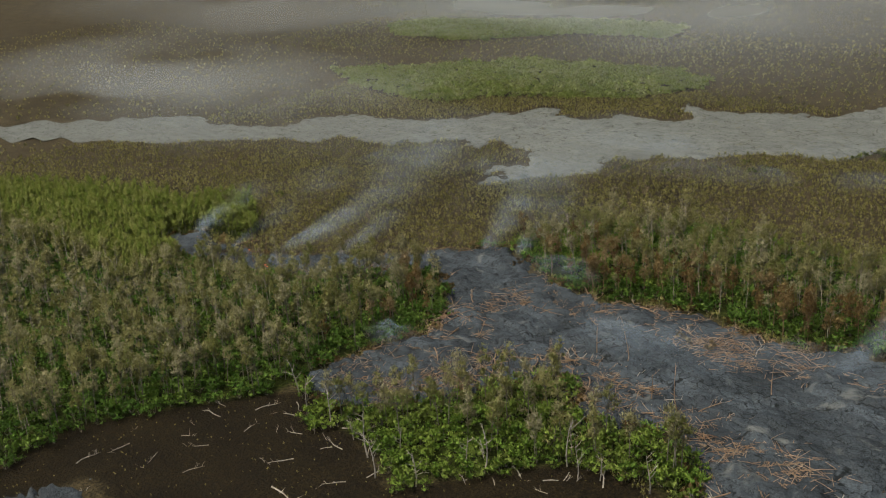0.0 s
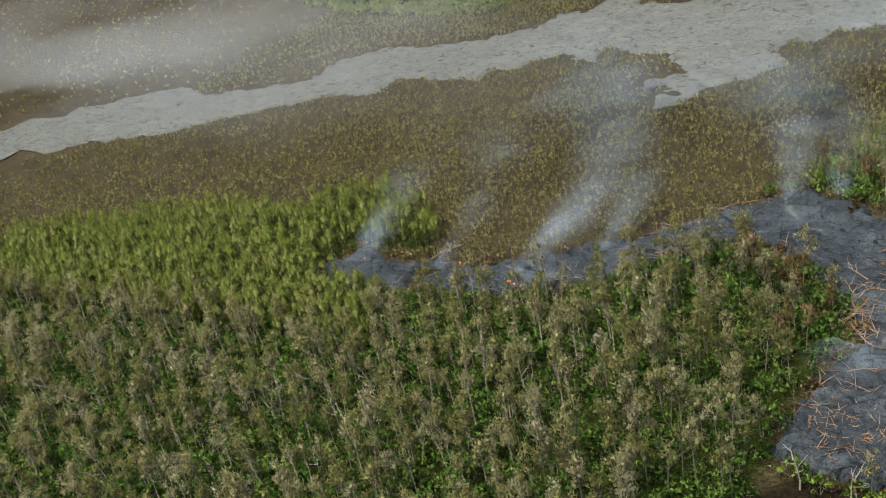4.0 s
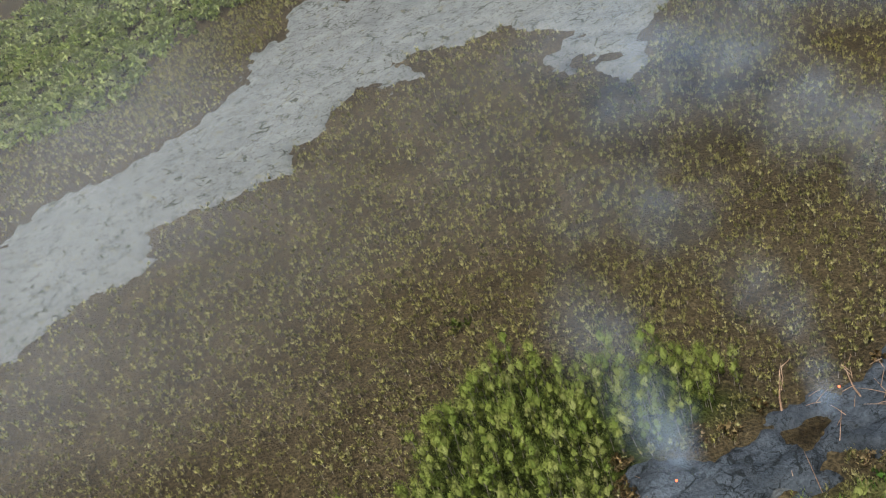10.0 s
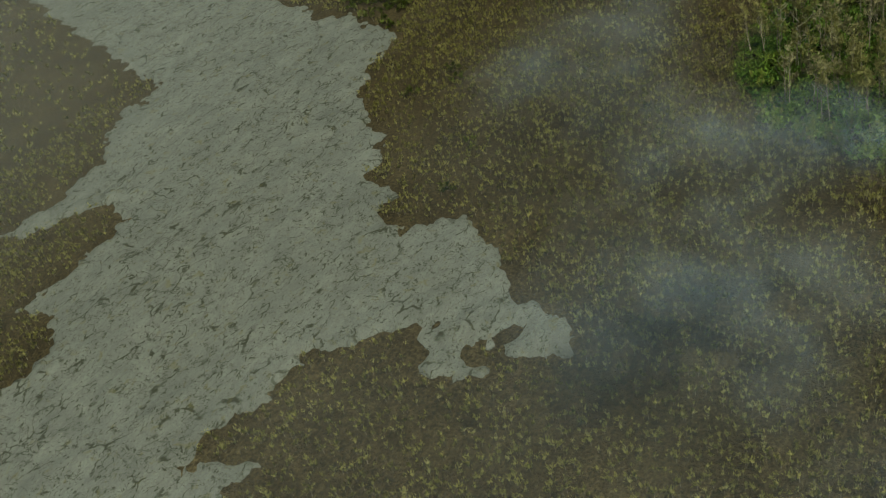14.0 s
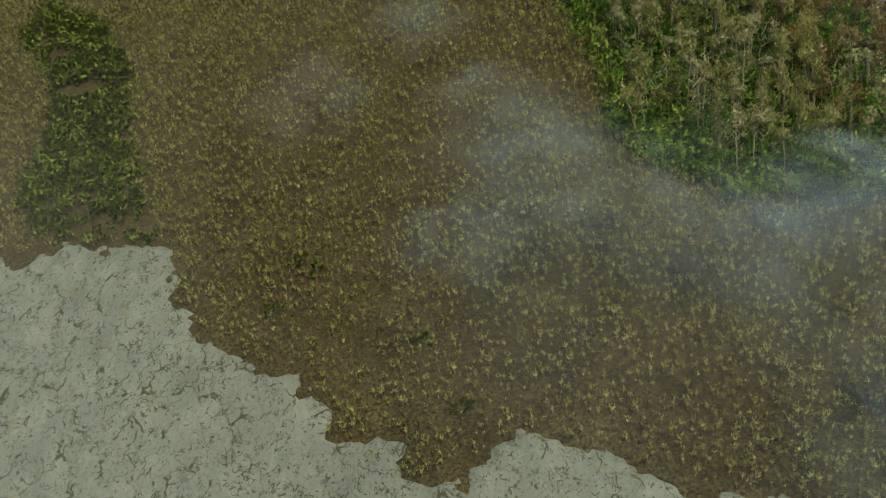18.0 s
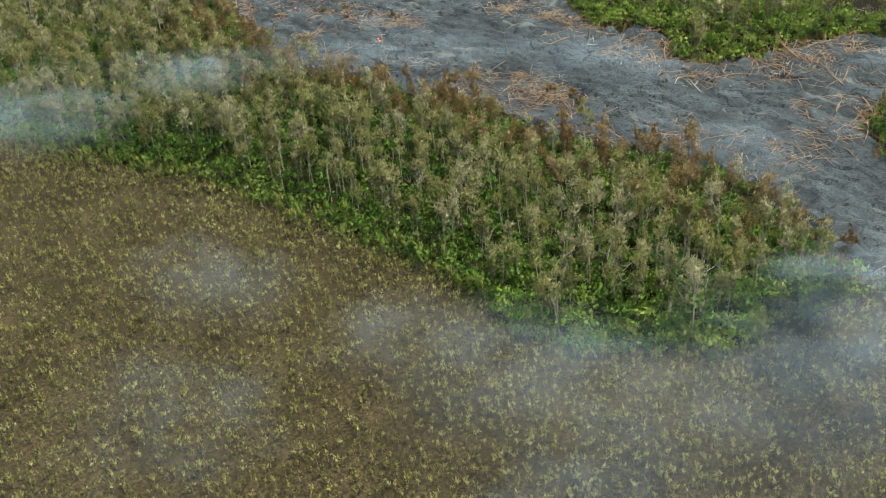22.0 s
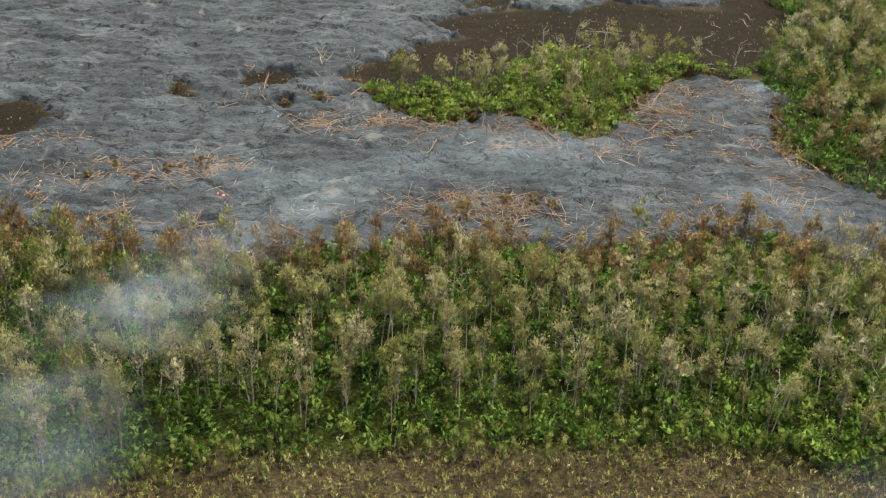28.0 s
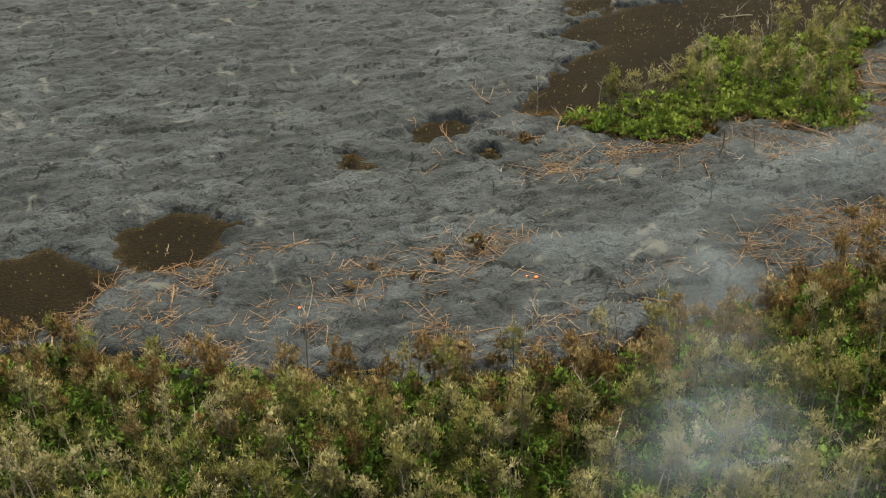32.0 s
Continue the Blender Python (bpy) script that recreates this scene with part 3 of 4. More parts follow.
def lava(name, poly, x0, x1, y0, y1, step, thick, seed, plates, material, label, out):
    xs, ys = np.meshgrid(grid_lines(x0, x1, step, out), grid_lines(y0, y1, step, out))
    d = new_field(xs, ys) if poly is NEW_LAVA else old_field(xs, ys)
    rise = np.clip(d / 1.6, -1, 1)
    z = ground_z(xs, ys) - 0.35 + (thick + 0.35) * np.clip(rise, 0, 1) ** 0.6 + np.minimum(rise, 0) * 0.6
    swell = fbm(xs / 14, ys / 14, 3, seed + 2) * 1.3 * thick
    lump = fbm(xs / 3.4, ys / 2.2, 3, seed + 3) * 0.5 * thick
    wx, wy = xs + 3 * fbm(xs / 6, ys / 6, 3, seed + 5), ys + 3 * fbm(xs / 6, ys / 6, 3, seed + 6)
    gap, own, tilt = cells(wx / plates * 0.5, wy / plates, seed)
    front = np.zeros(xs.shape)
    for size, high in ((5.5, 0.55), (2.6, 0.30)):
        ph = (ys * 0.9 + xs * 0.25) / size + 2.4 * fbm(xs / (2.6 * size), ys / (2.6 * size), 3, seed + 31 + int(size)) * 2
        front = front + high * (1 - (ph - np.floor(ph))) * np.clip(0.5 + 3 * fbm(xs / 9, ys / 9, 2, seed + 51 + int(size)), 0, 1)
    rope = 1 - 2 * np.abs(fbm(wx / (plates * 0.8), wy / (plates * 1.3), 3, seed + 7)) / 0.25
    z = z + np.clip(rise, 0, 1) * (swell + 0.9 * lump + 0.65 * front * thick + 0.2 * thick * rope + (own - 0.5) * 0.6 * thick + 0.8 * thick * tilt - 0.45 * thick * np.clip(1 - gap / 0.16, 0, 1))
    keep = d > -2.2
    rn, cn = xs.shape
    c = (np.arange(rn - 1)[:, None] * cn + np.arange(cn - 1)[None])
    use = (keep[:-1, :-1] & keep[1:, :-1] & keep[:-1, 1:] & keep[1:, 1:]).ravel()
    c = c.ravel()[use]
    q = np.stack([c, c + 1, c + cn + 1, c + cn], 1)
    ids = np.unique(q)
    q = np.searchsorted(ids, q)
    v = np.stack([xs.ravel(), ys.ravel(), z.ravel()], 1)[ids]
    return tagged(new(name, mesh(name, v, q, [material], smooth=True)), label, "lava flow", kind="structure")


M_OLD = flow_mat("old_lava", (0.101, 0.102, 0.091), (0.125, 0.124, 0.110), (0.150, 0.148, 0.130), 0.7, (0.11, 0.096, 0.036, 0.45),
                 ((0.16, 0.012, 0.55), (0.8, 0.03, 0.57)), (0.035, 0.035, 0.022), ((0.30, 0.045, 0.56), (0.8, 0.07, 0.60), (2.0, 0.12, 0.62)), None, (0.92, 1.08), 0.45)
M_NEW = flow_mat("new_lava", (0.020, 0.023, 0.026), (0.044, 0.050, 0.056), (0.081, 0.091, 0.101), 0.7, (0.040, 0.036, 0.028, 0.22),
                 ((0.20, 0.009, 0.49), (0.42, 0.016, 0.48), (0.9, 0.022, 0.50)), (0.008, 0.009, 0.009), ((0.15, 0.022, 0.50), (0.40, 0.036, 0.53)), (0.13, 0.13, 0.12))
lava("old_lava_flow", OLD_LAVA, -110, 140, 130, 310, 0.8, 0.5, 3, 5.0, M_OLD, "weathered pale grey ropy lava flow crossing the heath", 420)
lava("new_lava_flow", NEW_LAVA, 6, 318, -66, 132, 0.5, 1.0, 11, 3.6, M_NEW, "fresh dark silvery lava crust with cracked plates", 260)

# ---------- woods ----------
def blocked(x, y):
    """Distance to lava: positive on it."""
    return np.maximum(new_field(x, y), old_field(x, y))


def close_by(s):
    """The part of the west wood that lies near the flight; the rest gets simpler trees."""
    return (s[:, 1] > -24) & (s[:, 1] > -6 - 0.72 * (s[:, 0] + 34)) & (s[:, 0] < 300)


def wood_spots(poly, box, step, g, edge=0.0, seed=30):
    x, y = scatter(*box, step, g)
    ok = (ragged(poly, x, y, 2.5, seed) > edge) & (blocked(x, y) < -0.2)
    x, y = x[ok], y[ok]
    return np.stack([x, y, ground_z(x, y) - 0.1], 1)


def grove(name, label, shapes, spots, wood_mat, leaf_material, g, category="trees", **kw):
    if len(spots):
        v, t, i, p, n = place(shapes, spots, g, **kw)
        tagged(new(name, mesh(name, v, t, [wood_mat, leaf_material], i, p, normals=n)), label, category, kind="stuff")


def plant_kind(name, shapes, wood_mat, leaf_material, wood_name, leaf_name, label, category, group):
    """One thing for each shape: an empty at the foot with its wood and its leaves."""
    made = []
    for wood, leaf in shapes:
        root = tagged(new(name), label, category, group)
        for part_name, (v, t, n), m in ((wood_name, (*wood, None), wood_mat), (leaf_name, leaf, leaf_material)):
            ob = new(part_name, mesh(part_name, v, t, [m], plant=np.zeros(len(v)), normals=n))
            ob.parent = root
        made.append(root)
    return made


def plant_out(protos, spots, g, grow=(0.8, 1.2), lean=3.0):
    """Sets out things one by one, the first of each shape being the shape's own object."""
    for k, (x, y, z) in enumerate(spots):
        s = grow[0] + (grow[1] - grow[0]) * g.random()
        m = pose(x, y, z, g.normal() * lean, g.normal() * lean, g.random() * 360) @ Matrix.Diagonal((s, s, s * (0.92 + 0.2 * g.random()), 1))
        src = protos[k % len(protos)]
        if k < len(protos):
            src.matrix_basis = m
        else:
            c = copy_thing(src, Matrix())
            c.matrix_basis = m


def near_first(spots, boxes, most):
    """Splits the spots: up to that many inside the given stretches of the plan, and the rest."""
    inside = np.zeros(len(spots), bool)
    for x0, x1, y0, y1 in boxes:
        inside |= (spots[:, 0] > x0) & (spots[:, 0] < x1) & (spots[:, 1] > y0) & (spots[:, 1] < y1)
    ids = np.flatnonzero(inside)[:most]
    pick = np.zeros(len(spots), bool)
    pick[ids] = True
    return spots[pick], spots[~pick]


g = np.random.default_rng(21)
PALE = [vase_tree(g, 7.4 + 0.6 * k, 0.92 + 0.07 * k, 8, 58, 0.26, 0.68) for k in range(6)]
BARE_TREES = [bare_tree(g, 7.8 + 0.7 * k, 1.7, 7) for k in range(4)]
YOUNG = [tree_shape(g, 4.6 + k * 0.5, 0.6, 0.2, 4, 68, 0.21, 0.74, tall=1.8, upright=1.5, tufts=5, core=0.5) for k in range(5)]
UNDER = [bush_shape(g, 2.6 + 0.4 * k, 1.9, 6, 20, 0.40) for k in range(4)]
LOW = [bush_shape(g, 1.6 + 0.3 * k, 1.5, 4, 18, 0.5) for k in range(3)]
PLAIN = [tree_shape(g, 8.0 + k, 2.0, 0.4, 3, 12, 0.8, 1.1, tall=1.4, tufts=4) for k in range(2)]

north = wood_spots(NORTH_WOOD, (75, 460, 95, 250), 3.35, g, 0.6)
depth = inside_distance(NORTH_WOOD, north[:, 0], north[:, 1])
north = north[(blocked(north[:, 0], north[:, 1]) > -9) | (depth > 1.5 + 6 * g.random(len(depth)))]
west = wood_spots(WEST_WOOD, (-200, 118, -110, 110), 3.75, g, 0.8)
islet = wood_spots(ISLET, (110, 205, 30, 85), 4.4, g, 2.2)
islet = islet[islet[:, 1] > 32 + 0.24 * (islet[:, 0] - 115) + 8 * (islet[:, 0] > 150)]


def young_part(s, by=0.0):
    return (s[:, 0] + 0.5 * s[:, 1] < np.where(s[:, 1] > 78, 84, 60) + by) & (s[:, 1] > 46 - by + 0.12 * s[:, 0])


west = west[~young_part(west)]
rim = blocked(north[:, 0], north[:, 1])
scorched = (rim > -20) & (g.random(len(rim)) < np.where((north[:, 0] > 150) | (np.abs(north[:, 0] - 132) < 14), 0.9, 0.35) * np.clip(1.7 + rim / 12, 0, 1))
rust_spots = north[scorched]
north = north[~scorched]
edge = blocked(west[:, 0], west[:, 1])
singed = (edge > -9) & (west[:, 0] > 92) & (west[:, 1] > 56) & (g.random(len(edge)) < 0.75)
rust_spots = np.concatenate([west[singed], rust_spots])
west = west[~singed]
things, rest = near_first(np.concatenate([islet, north, west]), [(115, 205, 34, 84), (195, 262, 122, 150), (84, 112, 0, 96)], 300)
pale = plant_kind("tree", PALE, M_BARK, M_PALE, "trunk", "crown", "slender half-dead tree with a pale feathery crown", "tree", "woodland trees")
plant_out(pale, things, g, (0.95, 1.35))
whitened = plant_kind("bare_tree", BARE_TREES, M_BARK, M_BLEACHED, "trunk", "branchwork", "leafless tree with whitened forked boughs among the wood", "tree", "bare trees")
whitest = np.concatenate([north, west[close_by(west)], islet])
plant_out(whitened, whitest[g.random(len(whitest)) < 0.085][:230] + (1.4, 1.2, 0), g, (0.85, 1.3), 4.0)
near = close_by(rest)
grove("woodland", "tall pale half-dead trees of the woodland", PALE, rest[near], M_BARK, M_PALE, g)
grove("outer_woodland", "half-dead trees of the outlying wood", PLAIN, rest[~near][::2], M_BARK, M_PALE, g)
rust = plant_kind("scorched_tree", PALE[:3], M_SCORCHED, M_RUST, "trunk", "crown", "scorched tree with rust-brown leaves beside the lava", "tree", "scorched trees")
plant_out(rust, rust_spots[:290], g, (0.85, 1.25))
grove("scorched_woodland", "scorched brown trees beside the lava", PALE[:3], rust_spots[290:], M_SCORCHED, M_RUST, g)

ys = wood_spots(WEST_WOOD, (-140, 45, 15, 112), 1.65, g, 0.3)
ys = ys[young_part(ys, 2.0)]
things, rest = near_first(ys, [(-20, 30, 76, 110)], 300)
young = plant_kind("young_tree", YOUNG, M_BARK, M_YOUNG, "trunk", "crown", "young yellow-green tree in a dense stand", "tree", "young stand")
plant_out(young, things, g, (0.75, 1.2))
grove("young_woodland", "dense young yellow-green trees", YOUNG, rest[close_by(rest)], M_BARK, M_YOUNG, g)

un = np.concatenate([wood_spots(NORTH_WOOD, (75, 310, 95, 200), 2.8, g, -0.8), wood_spots(WEST_WOOD, (-150, 118, -25, 110), 2.6, g, -1.0)])
un = un[~young_part(un, -2.0) & close_by(un)]
un = np.concatenate([wood_spots(ISLET, (110, 205, 30, 85), 2.3, g, -0.6), un])
things, rest = near_first(un, [(100, 205, 20, 84), (85, 112, -10, 60)], 300)
under = plant_kind("shrub", UNDER, M_BARK, M_FERN, "stem", "foliage", "leafy bright green shrub under the trees", "shrub", "undergrowth shrubs")
plant_out(under, things, g, (0.6, 1.15))
grove("undergrowth", "leafy green undergrowth beneath the trees", UNDER, rest, M_BARK, M_GREEN, g, "shrubs", grow=(0.6, 1.2))
gx_, gy_ = scatter(-290, 40, 215, 460, 2.6, g)
gd = np.maximum(ragged(GREEN_WEST, gx_, gy_, 5, 31, 18.0), ragged(GREEN_FAR, gx_, gy_, 22, 32, 60.0))
ok = (gd > 0) & (blocked(gx_, gy_) < -1) & (g.random(len(gd)) < np.clip(0.6 + gd / 8, 0, 1))
gw = np.stack([gx_[ok], gy_[ok], ground_z(gx_[ok], gy_[ok]) - 0.1], 1)
grove("green_thicket", "bright green thickets on the heath", LOW, gw, M_BARK, M_THICKET, g, "shrubs", grow=(0.8, 1.7))
ge = np.concatenate([wood_spots(GREEN_EAST, (115, 235, 240, 305), 1.9, g), wood_spots(GREEN_LAVA_EDGE, (125, 160, 285, 340), 2.2, g)])
ge = ge[1.6 * fbm(ge[:, 0] / 9, ge[:, 1] / 9, 4, 87) + 0.35 * g.random(len(ge)) > -0.05]
grove("low_thicket", "low yellow-green thickets beside the old lava", LOW, ge, M_BARK, M_YOUNG, g, "shrubs")

# ---------- heath shrubs ----------


def sprig_shape(g, height, spread, count, leaf):
    """A low heath shrub: a short stem under a narrow feathery tuft."""
    stem = tube([(0, 0, -0.1), (0.05, 0, height * 0.7)], [0.04, 0.02], 3)
    return stem, crown([(0, 0, height * 0.58)], spread, height * 0.48 / spread, count, leaf, g, 0.26, (OCT_V, OCT_T), 0.8, 0.9, 0.34)


HEATH = [sprig_shape(g, 1.0 + 0.14 * k, 0.36 + 0.04 * k, 18, 0.28) for k in range(6)]
FAR_HEATH = [sprig_shape(g, 1.5, 0.7, 8, 0.6) for k in range(3)]
fx_, fy_ = scatter(70, 330, 130, 235, 1.8, g)
fd = ragged(NORTH_WOOD, fx_, fy_, 3.5, 30, 12.0)
ok = (fd > -5.5) & (fd < 1.5) & (blocked(fx_, fy_) < -4) & (g.random(len(fd)) < 0.85 + fd / 8)
grove("wood_fringe", "slender yellow-green saplings along the edge of the wood", YOUNG, np.stack([fx_[ok], fy_[ok], ground_z(fx_[ok], fy_[ok]) - 0.1], 1), M_BARK, M_YOUNG, g, grow=(0.35, 0.75))
x, y = scatter(88, 140, 126, 172, 2.1, g)
d = ragged(NORTH_WOOD, x, y, 2.5, 30)
ok = (d > -1) & (d < 15) & (blocked(x, y) < -5) & (x + y < 296)
grove("edge_thicket", "bright green bushes at the tip of the wood", UNDER, np.stack([x[ok], y[ok], ground_z(x[ok], y[ok]) - 0.1], 1), M_BARK, M_FERN, g, "shrubs", grow=(0.55, 1.1))
hx, hy = scatter(-130, 300, 60, 300, 1.02, g)
woods = np.maximum.reduce([ragged(p, hx, hy, 2.5, 30) for p in (NORTH_WOOD, WEST_WOOD, GREEN_WEST, GREEN_EAST)])
ok = (woods < 0.3) & (blocked(hx, hy) < -0.6) & (openings(hx, hy) < -2)
ok &= g.random(len(hx)) < np.where(hx < -50, 0.36, 0.54) + 1.0 * fbm(hx / 16, hy / 16, 4, 77) + 0.55 * np.exp(np.minimum(woods, 0) / 22)
hs = np.stack([hx[ok], hy[ok], ground_z(hx[ok], hy[ok]) - 0.05], 1)
hs = hs[np.argsort(np.hypot(hs[:, 0] - 25, hs[:, 1] - 165))]
heath = plant_kind("heath_shrub", HEATH, M_BARK, M_HEATH, "stem", "foliage", "low olive-yellow heath shrub on brown earth", "shrub", "heath shrubs")
plant_out(heath, hs[:300], g, (0.6, 1.3))
grove("heath_scrub", "scattered low olive-yellow heath shrubs", HEATH, hs[300:], M_BARK, M_HEATH, g, "shrubs", grow=(0.55, 1.35))
hx, hy = scatter(-600, 300, 300, 760, 6.0, g)
x2, y2 = scatter(-300, 260, 300, 420, 2.7, g)
hx, hy = np.concatenate([hx[hy > 420], x2]), np.concatenate([hy[hy > 420], y2])
ok = (ragged(GREEN_WEST, hx, hy, 2.5, 30) < 0.3) & (blocked(hx, hy) < -0.6) & (g.random(len(hx)) < 0.7 + 1.6 * fbm(hx / 60, hy / 60, 3, 78))
x2, y2 = scatter(-500, -130, 0, 300, 4.6, g)
ok2 = (ragged(WEST_WOOD, x2, y2, 2.5, 30) < 0.3) & (blocked(x2, y2) < -0.6) & (g.random(len(x2)) < 0.7 + 1.6 * fbm(x2 / 60, y2 / 60, 3, 78))
hx, hy = np.concatenate([hx[ok], x2[ok2]]), np.concatenate([hy[ok], y2[ok2]])
grove("far_scrub", "distant olive-brown heath scrub", FAR_HEATH, np.stack([hx, hy, ground_z(hx, hy) - 0.05], 1), M_BARK, M_HEATH, g, "shrubs", grow=(0.6, 1.1))
for k, (bx, by) in enumerate([(107, 222), (104, 219), (84, 204), (97, 226), (-2, 115), (70, 200)]):
    if k == 0:
        bush = plant_kind("heath_bush", LOW[:1], M_BARK, M_YOUNG, "stem", "foliage", "rounded yellow-green bush on the open heath", "bush", "heath bushes")[0]
        bush.matrix_basis = pose(bx, by, ground_z(np.array(bx), np.array(by)))
    else:
        copy_thing(bush, pose(bx, by, ground_z(np.array(bx), np.array(by)), 0, 0, 70 * k))

# ---------- fallen and standing dead wood ----------
def dead_tree(name, g, length, branches, material, label, category, group, upright=False):
    """A dead stem with bare forked branches, each a part of its own; lying along x, or standing."""
    root = tagged(new(name), label, category, group)
    r0 = 0.013 * length + 0.04
    pts = [np.array((length * s, 0.06 * length * math.sin(3 * s + g.random()), 0.02 * length * math.sin(5 * s))) for s in (0, 0.25, 0.5, 0.75, 1.0)]
    if upright:
        pts = [np.array((p[1], p[2], p[0])) for p in pts]
    v, t = tube(pts, [r0, r0 * 0.85, r0 * 0.65, r0 * 0.45, r0 * 0.2], 6)
    trunk = new("trunk", mesh("trunk", v, t, [material]))
    trunk.parent = root
    for k in range(branches):
        s = 0.35 + 0.6 * (k + g.random()) / branches
        base = pts[0] + (pts[-1] - pts[0]) * s
        a = g.random() * 2 * math.pi
        out = np.array((0.55, 0.8 * math.cos(a), abs(0.7 * math.sin(a)) + 0.05)) if not upright else np.array((0.75 * math.cos(a), 0.75 * math.sin(a), 0.6))
        reach = length * (0.16 + 0.2 * g.random())
        mid, end = base + out * reach * 0.5, base + out * reach + np.array((0, 0, 0.08 * reach))
        fork = mid + (out + g.normal(size=3) * 0.5) * reach * 0.5
        if not upright:
            mid[2], end[2], fork[2] = max(mid[2], 0.05), max(end[2], 0.05), max(fork[2], 0.05)
        v, t = join([tube([base, mid, end], [r0 * 0.5, r0 * 0.35, r0 * 0.1], 4), tube([mid, fork], [r0 * 0.3, r0 * 0.08], 3)])
        b = new("branch", mesh("branch", v, t, [material]))
        b.parent = root
    return root


g = np.random.default_rng(33)


def lay(protos, spots, g, lift=0.9, grow=(0.6, 1.2), tilt=3.0):
    for k, (x, y) in enumerate(spots):
        s = grow[0] + (grow[1] - grow[0]) * g.random()
        on_new = max(0.0, min(1.0, float(blocked(np.array([x]), np.array([y]))[0]) / 1.6)) ** 0.6
        z = float(ground_z(np.array(x), np.array(y))) + lift * on_new + 0.08
        m = pose(x, y, z, g.normal() * tilt, g.normal() * tilt, g.random() * 360) @ Matrix.Scale(s, 4)
        src = protos[k % len(protos)]
        (src if k < len(protos) else copy_thing(src, Matrix())).matrix_basis = m


def margin(box, near, far, count, g):
    """Spots on the new lava between so many metres from its edge."""
    x = box[0] + (box[1] - box[0]) * g.random(count * 40)
    y = box[2] + (box[3] - box[2]) * g.random(count * 40)
    d = blocked(x, y)
    ok = (d > near) & (d < far) & (old_field(x, y) < 0)
    return np.stack([x[ok], y[ok]], 1)[:count]


rusty = [dead_tree("fallen_tree", g, 5.5 + k, 4, M_SCORCHED, "rust-brown fallen tree with bare branches on fresh lava", "fallen tree", "fallen trees") for k in range(4)]
lay(rusty, np.concatenate([margin((112, 160, 50, 116), 0.2, 9, 85, g), margin((150, 205, 60, 118), 0.3, 10, 55, g), margin((200, 290, 95, 130), 0.3, 9, 42, g), margin((200, 225, 50, 75), 0, 8, 14, g), margin((20, 90, 70, 120), 0, 4, 8, g)]), g)
sticks = []
spots = np.concatenate([margin((112, 205, 48, 120), 0.2, 14, 2600, g), margin((205, 292, 92, 130), 0.2, 11, 1300, g), margin((10, 100, 70, 124), 0.1, 4, 240, g)])
spots = spots[fbm(spots[:, 0] / 7, spots[:, 1] / 7, 3, 83) > -0.01]
heaps = [np.array((x, y)) + g.normal(size=(n, 2)) * (wide, deep) for x, y, wide, deep, n in ((236, 106, 9, 4, 280), (221, 101, 5, 2.5, 140), (198, 81, 6, 3, 160), (166, 108, 8, 2.5, 240), (130, 66, 8, 6, 160))]
spots = np.concatenate([spots, *heaps])
spots = spots[new_field(spots[:, 0], spots[:, 1]) > 0.3]
for sx, sy in spots:
    a, half, up = g.random() * math.pi, 0.6 + 2.6 * g.random() ** 2, g.normal() * 0.12
    c = np.array((sx, sy, float(ground_z(np.array(sx), np.array(sy))) + 1.0 + 0.3 * g.random()))
    e = np.array((math.cos(a), math.sin(a), up)) * half
    sticks.append(tube([c - e, c + e * 0.1 + (0, 0, 0.12), c + e], [0.06, 0.05, 0.02], 3))
v, t = join(sticks)
tagged(new("log_litter", mesh("log_litter", v, t, [M_SCORCHED])), "scattered rust-brown sticks strewn over fresh lava", "dead wood", kind="stuff")
white = [dead_tree("dead_branch", g, 3.2 + k, 3, M_BLEACHED, "bleached dead branch lying on bare dark earth", "dead branch", "dead branches") for k in range(4)]
lay(white, [(114, 18), (113, 27), (110, 30), (122, 27), (127, 31), (138, 33), (146, 38), (150, 30), (132, 24), (119, 8), (126, 12), (158, 36), (163, 44), (168, 52),
            (175, 52), (184, 57), (190, 50), (120, 40), (128, 38), (135, 40), (104, 14), (108, 0), (266, 86), (205, 53), (148, 12), (160, 22), (118, -6), (142, 20), (112, 22), (116, 33), (121, 20), (124, 37), (131, 34), (137, 28), (141, 36), (152, 33), (156, 27), (109, 10), (116, 12), (170, 46), (178, 50), (195, 56)], g, 0, (0.6, 1.3))
pale_logs = [dead_tree("pale_log", g, 4.5, 3, M_BLEACHED, "pale bare log on dark lava crust", "log", "pale logs")]
lay(pale_logs, margin((130, 215, 50, 112), 1.5, 14, 34, g), g, 0.9, (0.5, 1.2))
snags = [dead_tree("dead_tree", g, 6.5 + k, 5, M_BLEACHED, "bleached standing dead tree with bare forked branches", "dead tree", "standing dead trees", True) for k in range(3)]
lay(snags, [(182, 58), (179, 56), (175, 58), (140, 39), (147, 37), (153, 34), (160, 37), (166, 47), (126, 39), (201, 57), (190, 61), (133, 39), (118, 42), (150, 42), (163, 46),
            (220, 124), (236, 128), (248, 122), (210, 128), (262, 118), (198, 140), (226, 138), (244, 134), (182, 128), (60, 30), (75, 44), (48, 52), (88, 20), (66, 62), (30, 44)], g, 0, (0.7, 1.2), 5)
burnt = [dead_tree("burnt_trunk", g, 8.0, 2, M_SCORCHED, "charred upright trunk standing in fresh lava", "dead tree", "burnt trunks", True)]
lay(burnt, [(159, 93), (187, 100), (172, 84), (53.5, 76), (60, 82), (152, 92), (178, 84), (47, 75.5), (70, 93)], g, 0.5, (0.7, 1.0), 3)

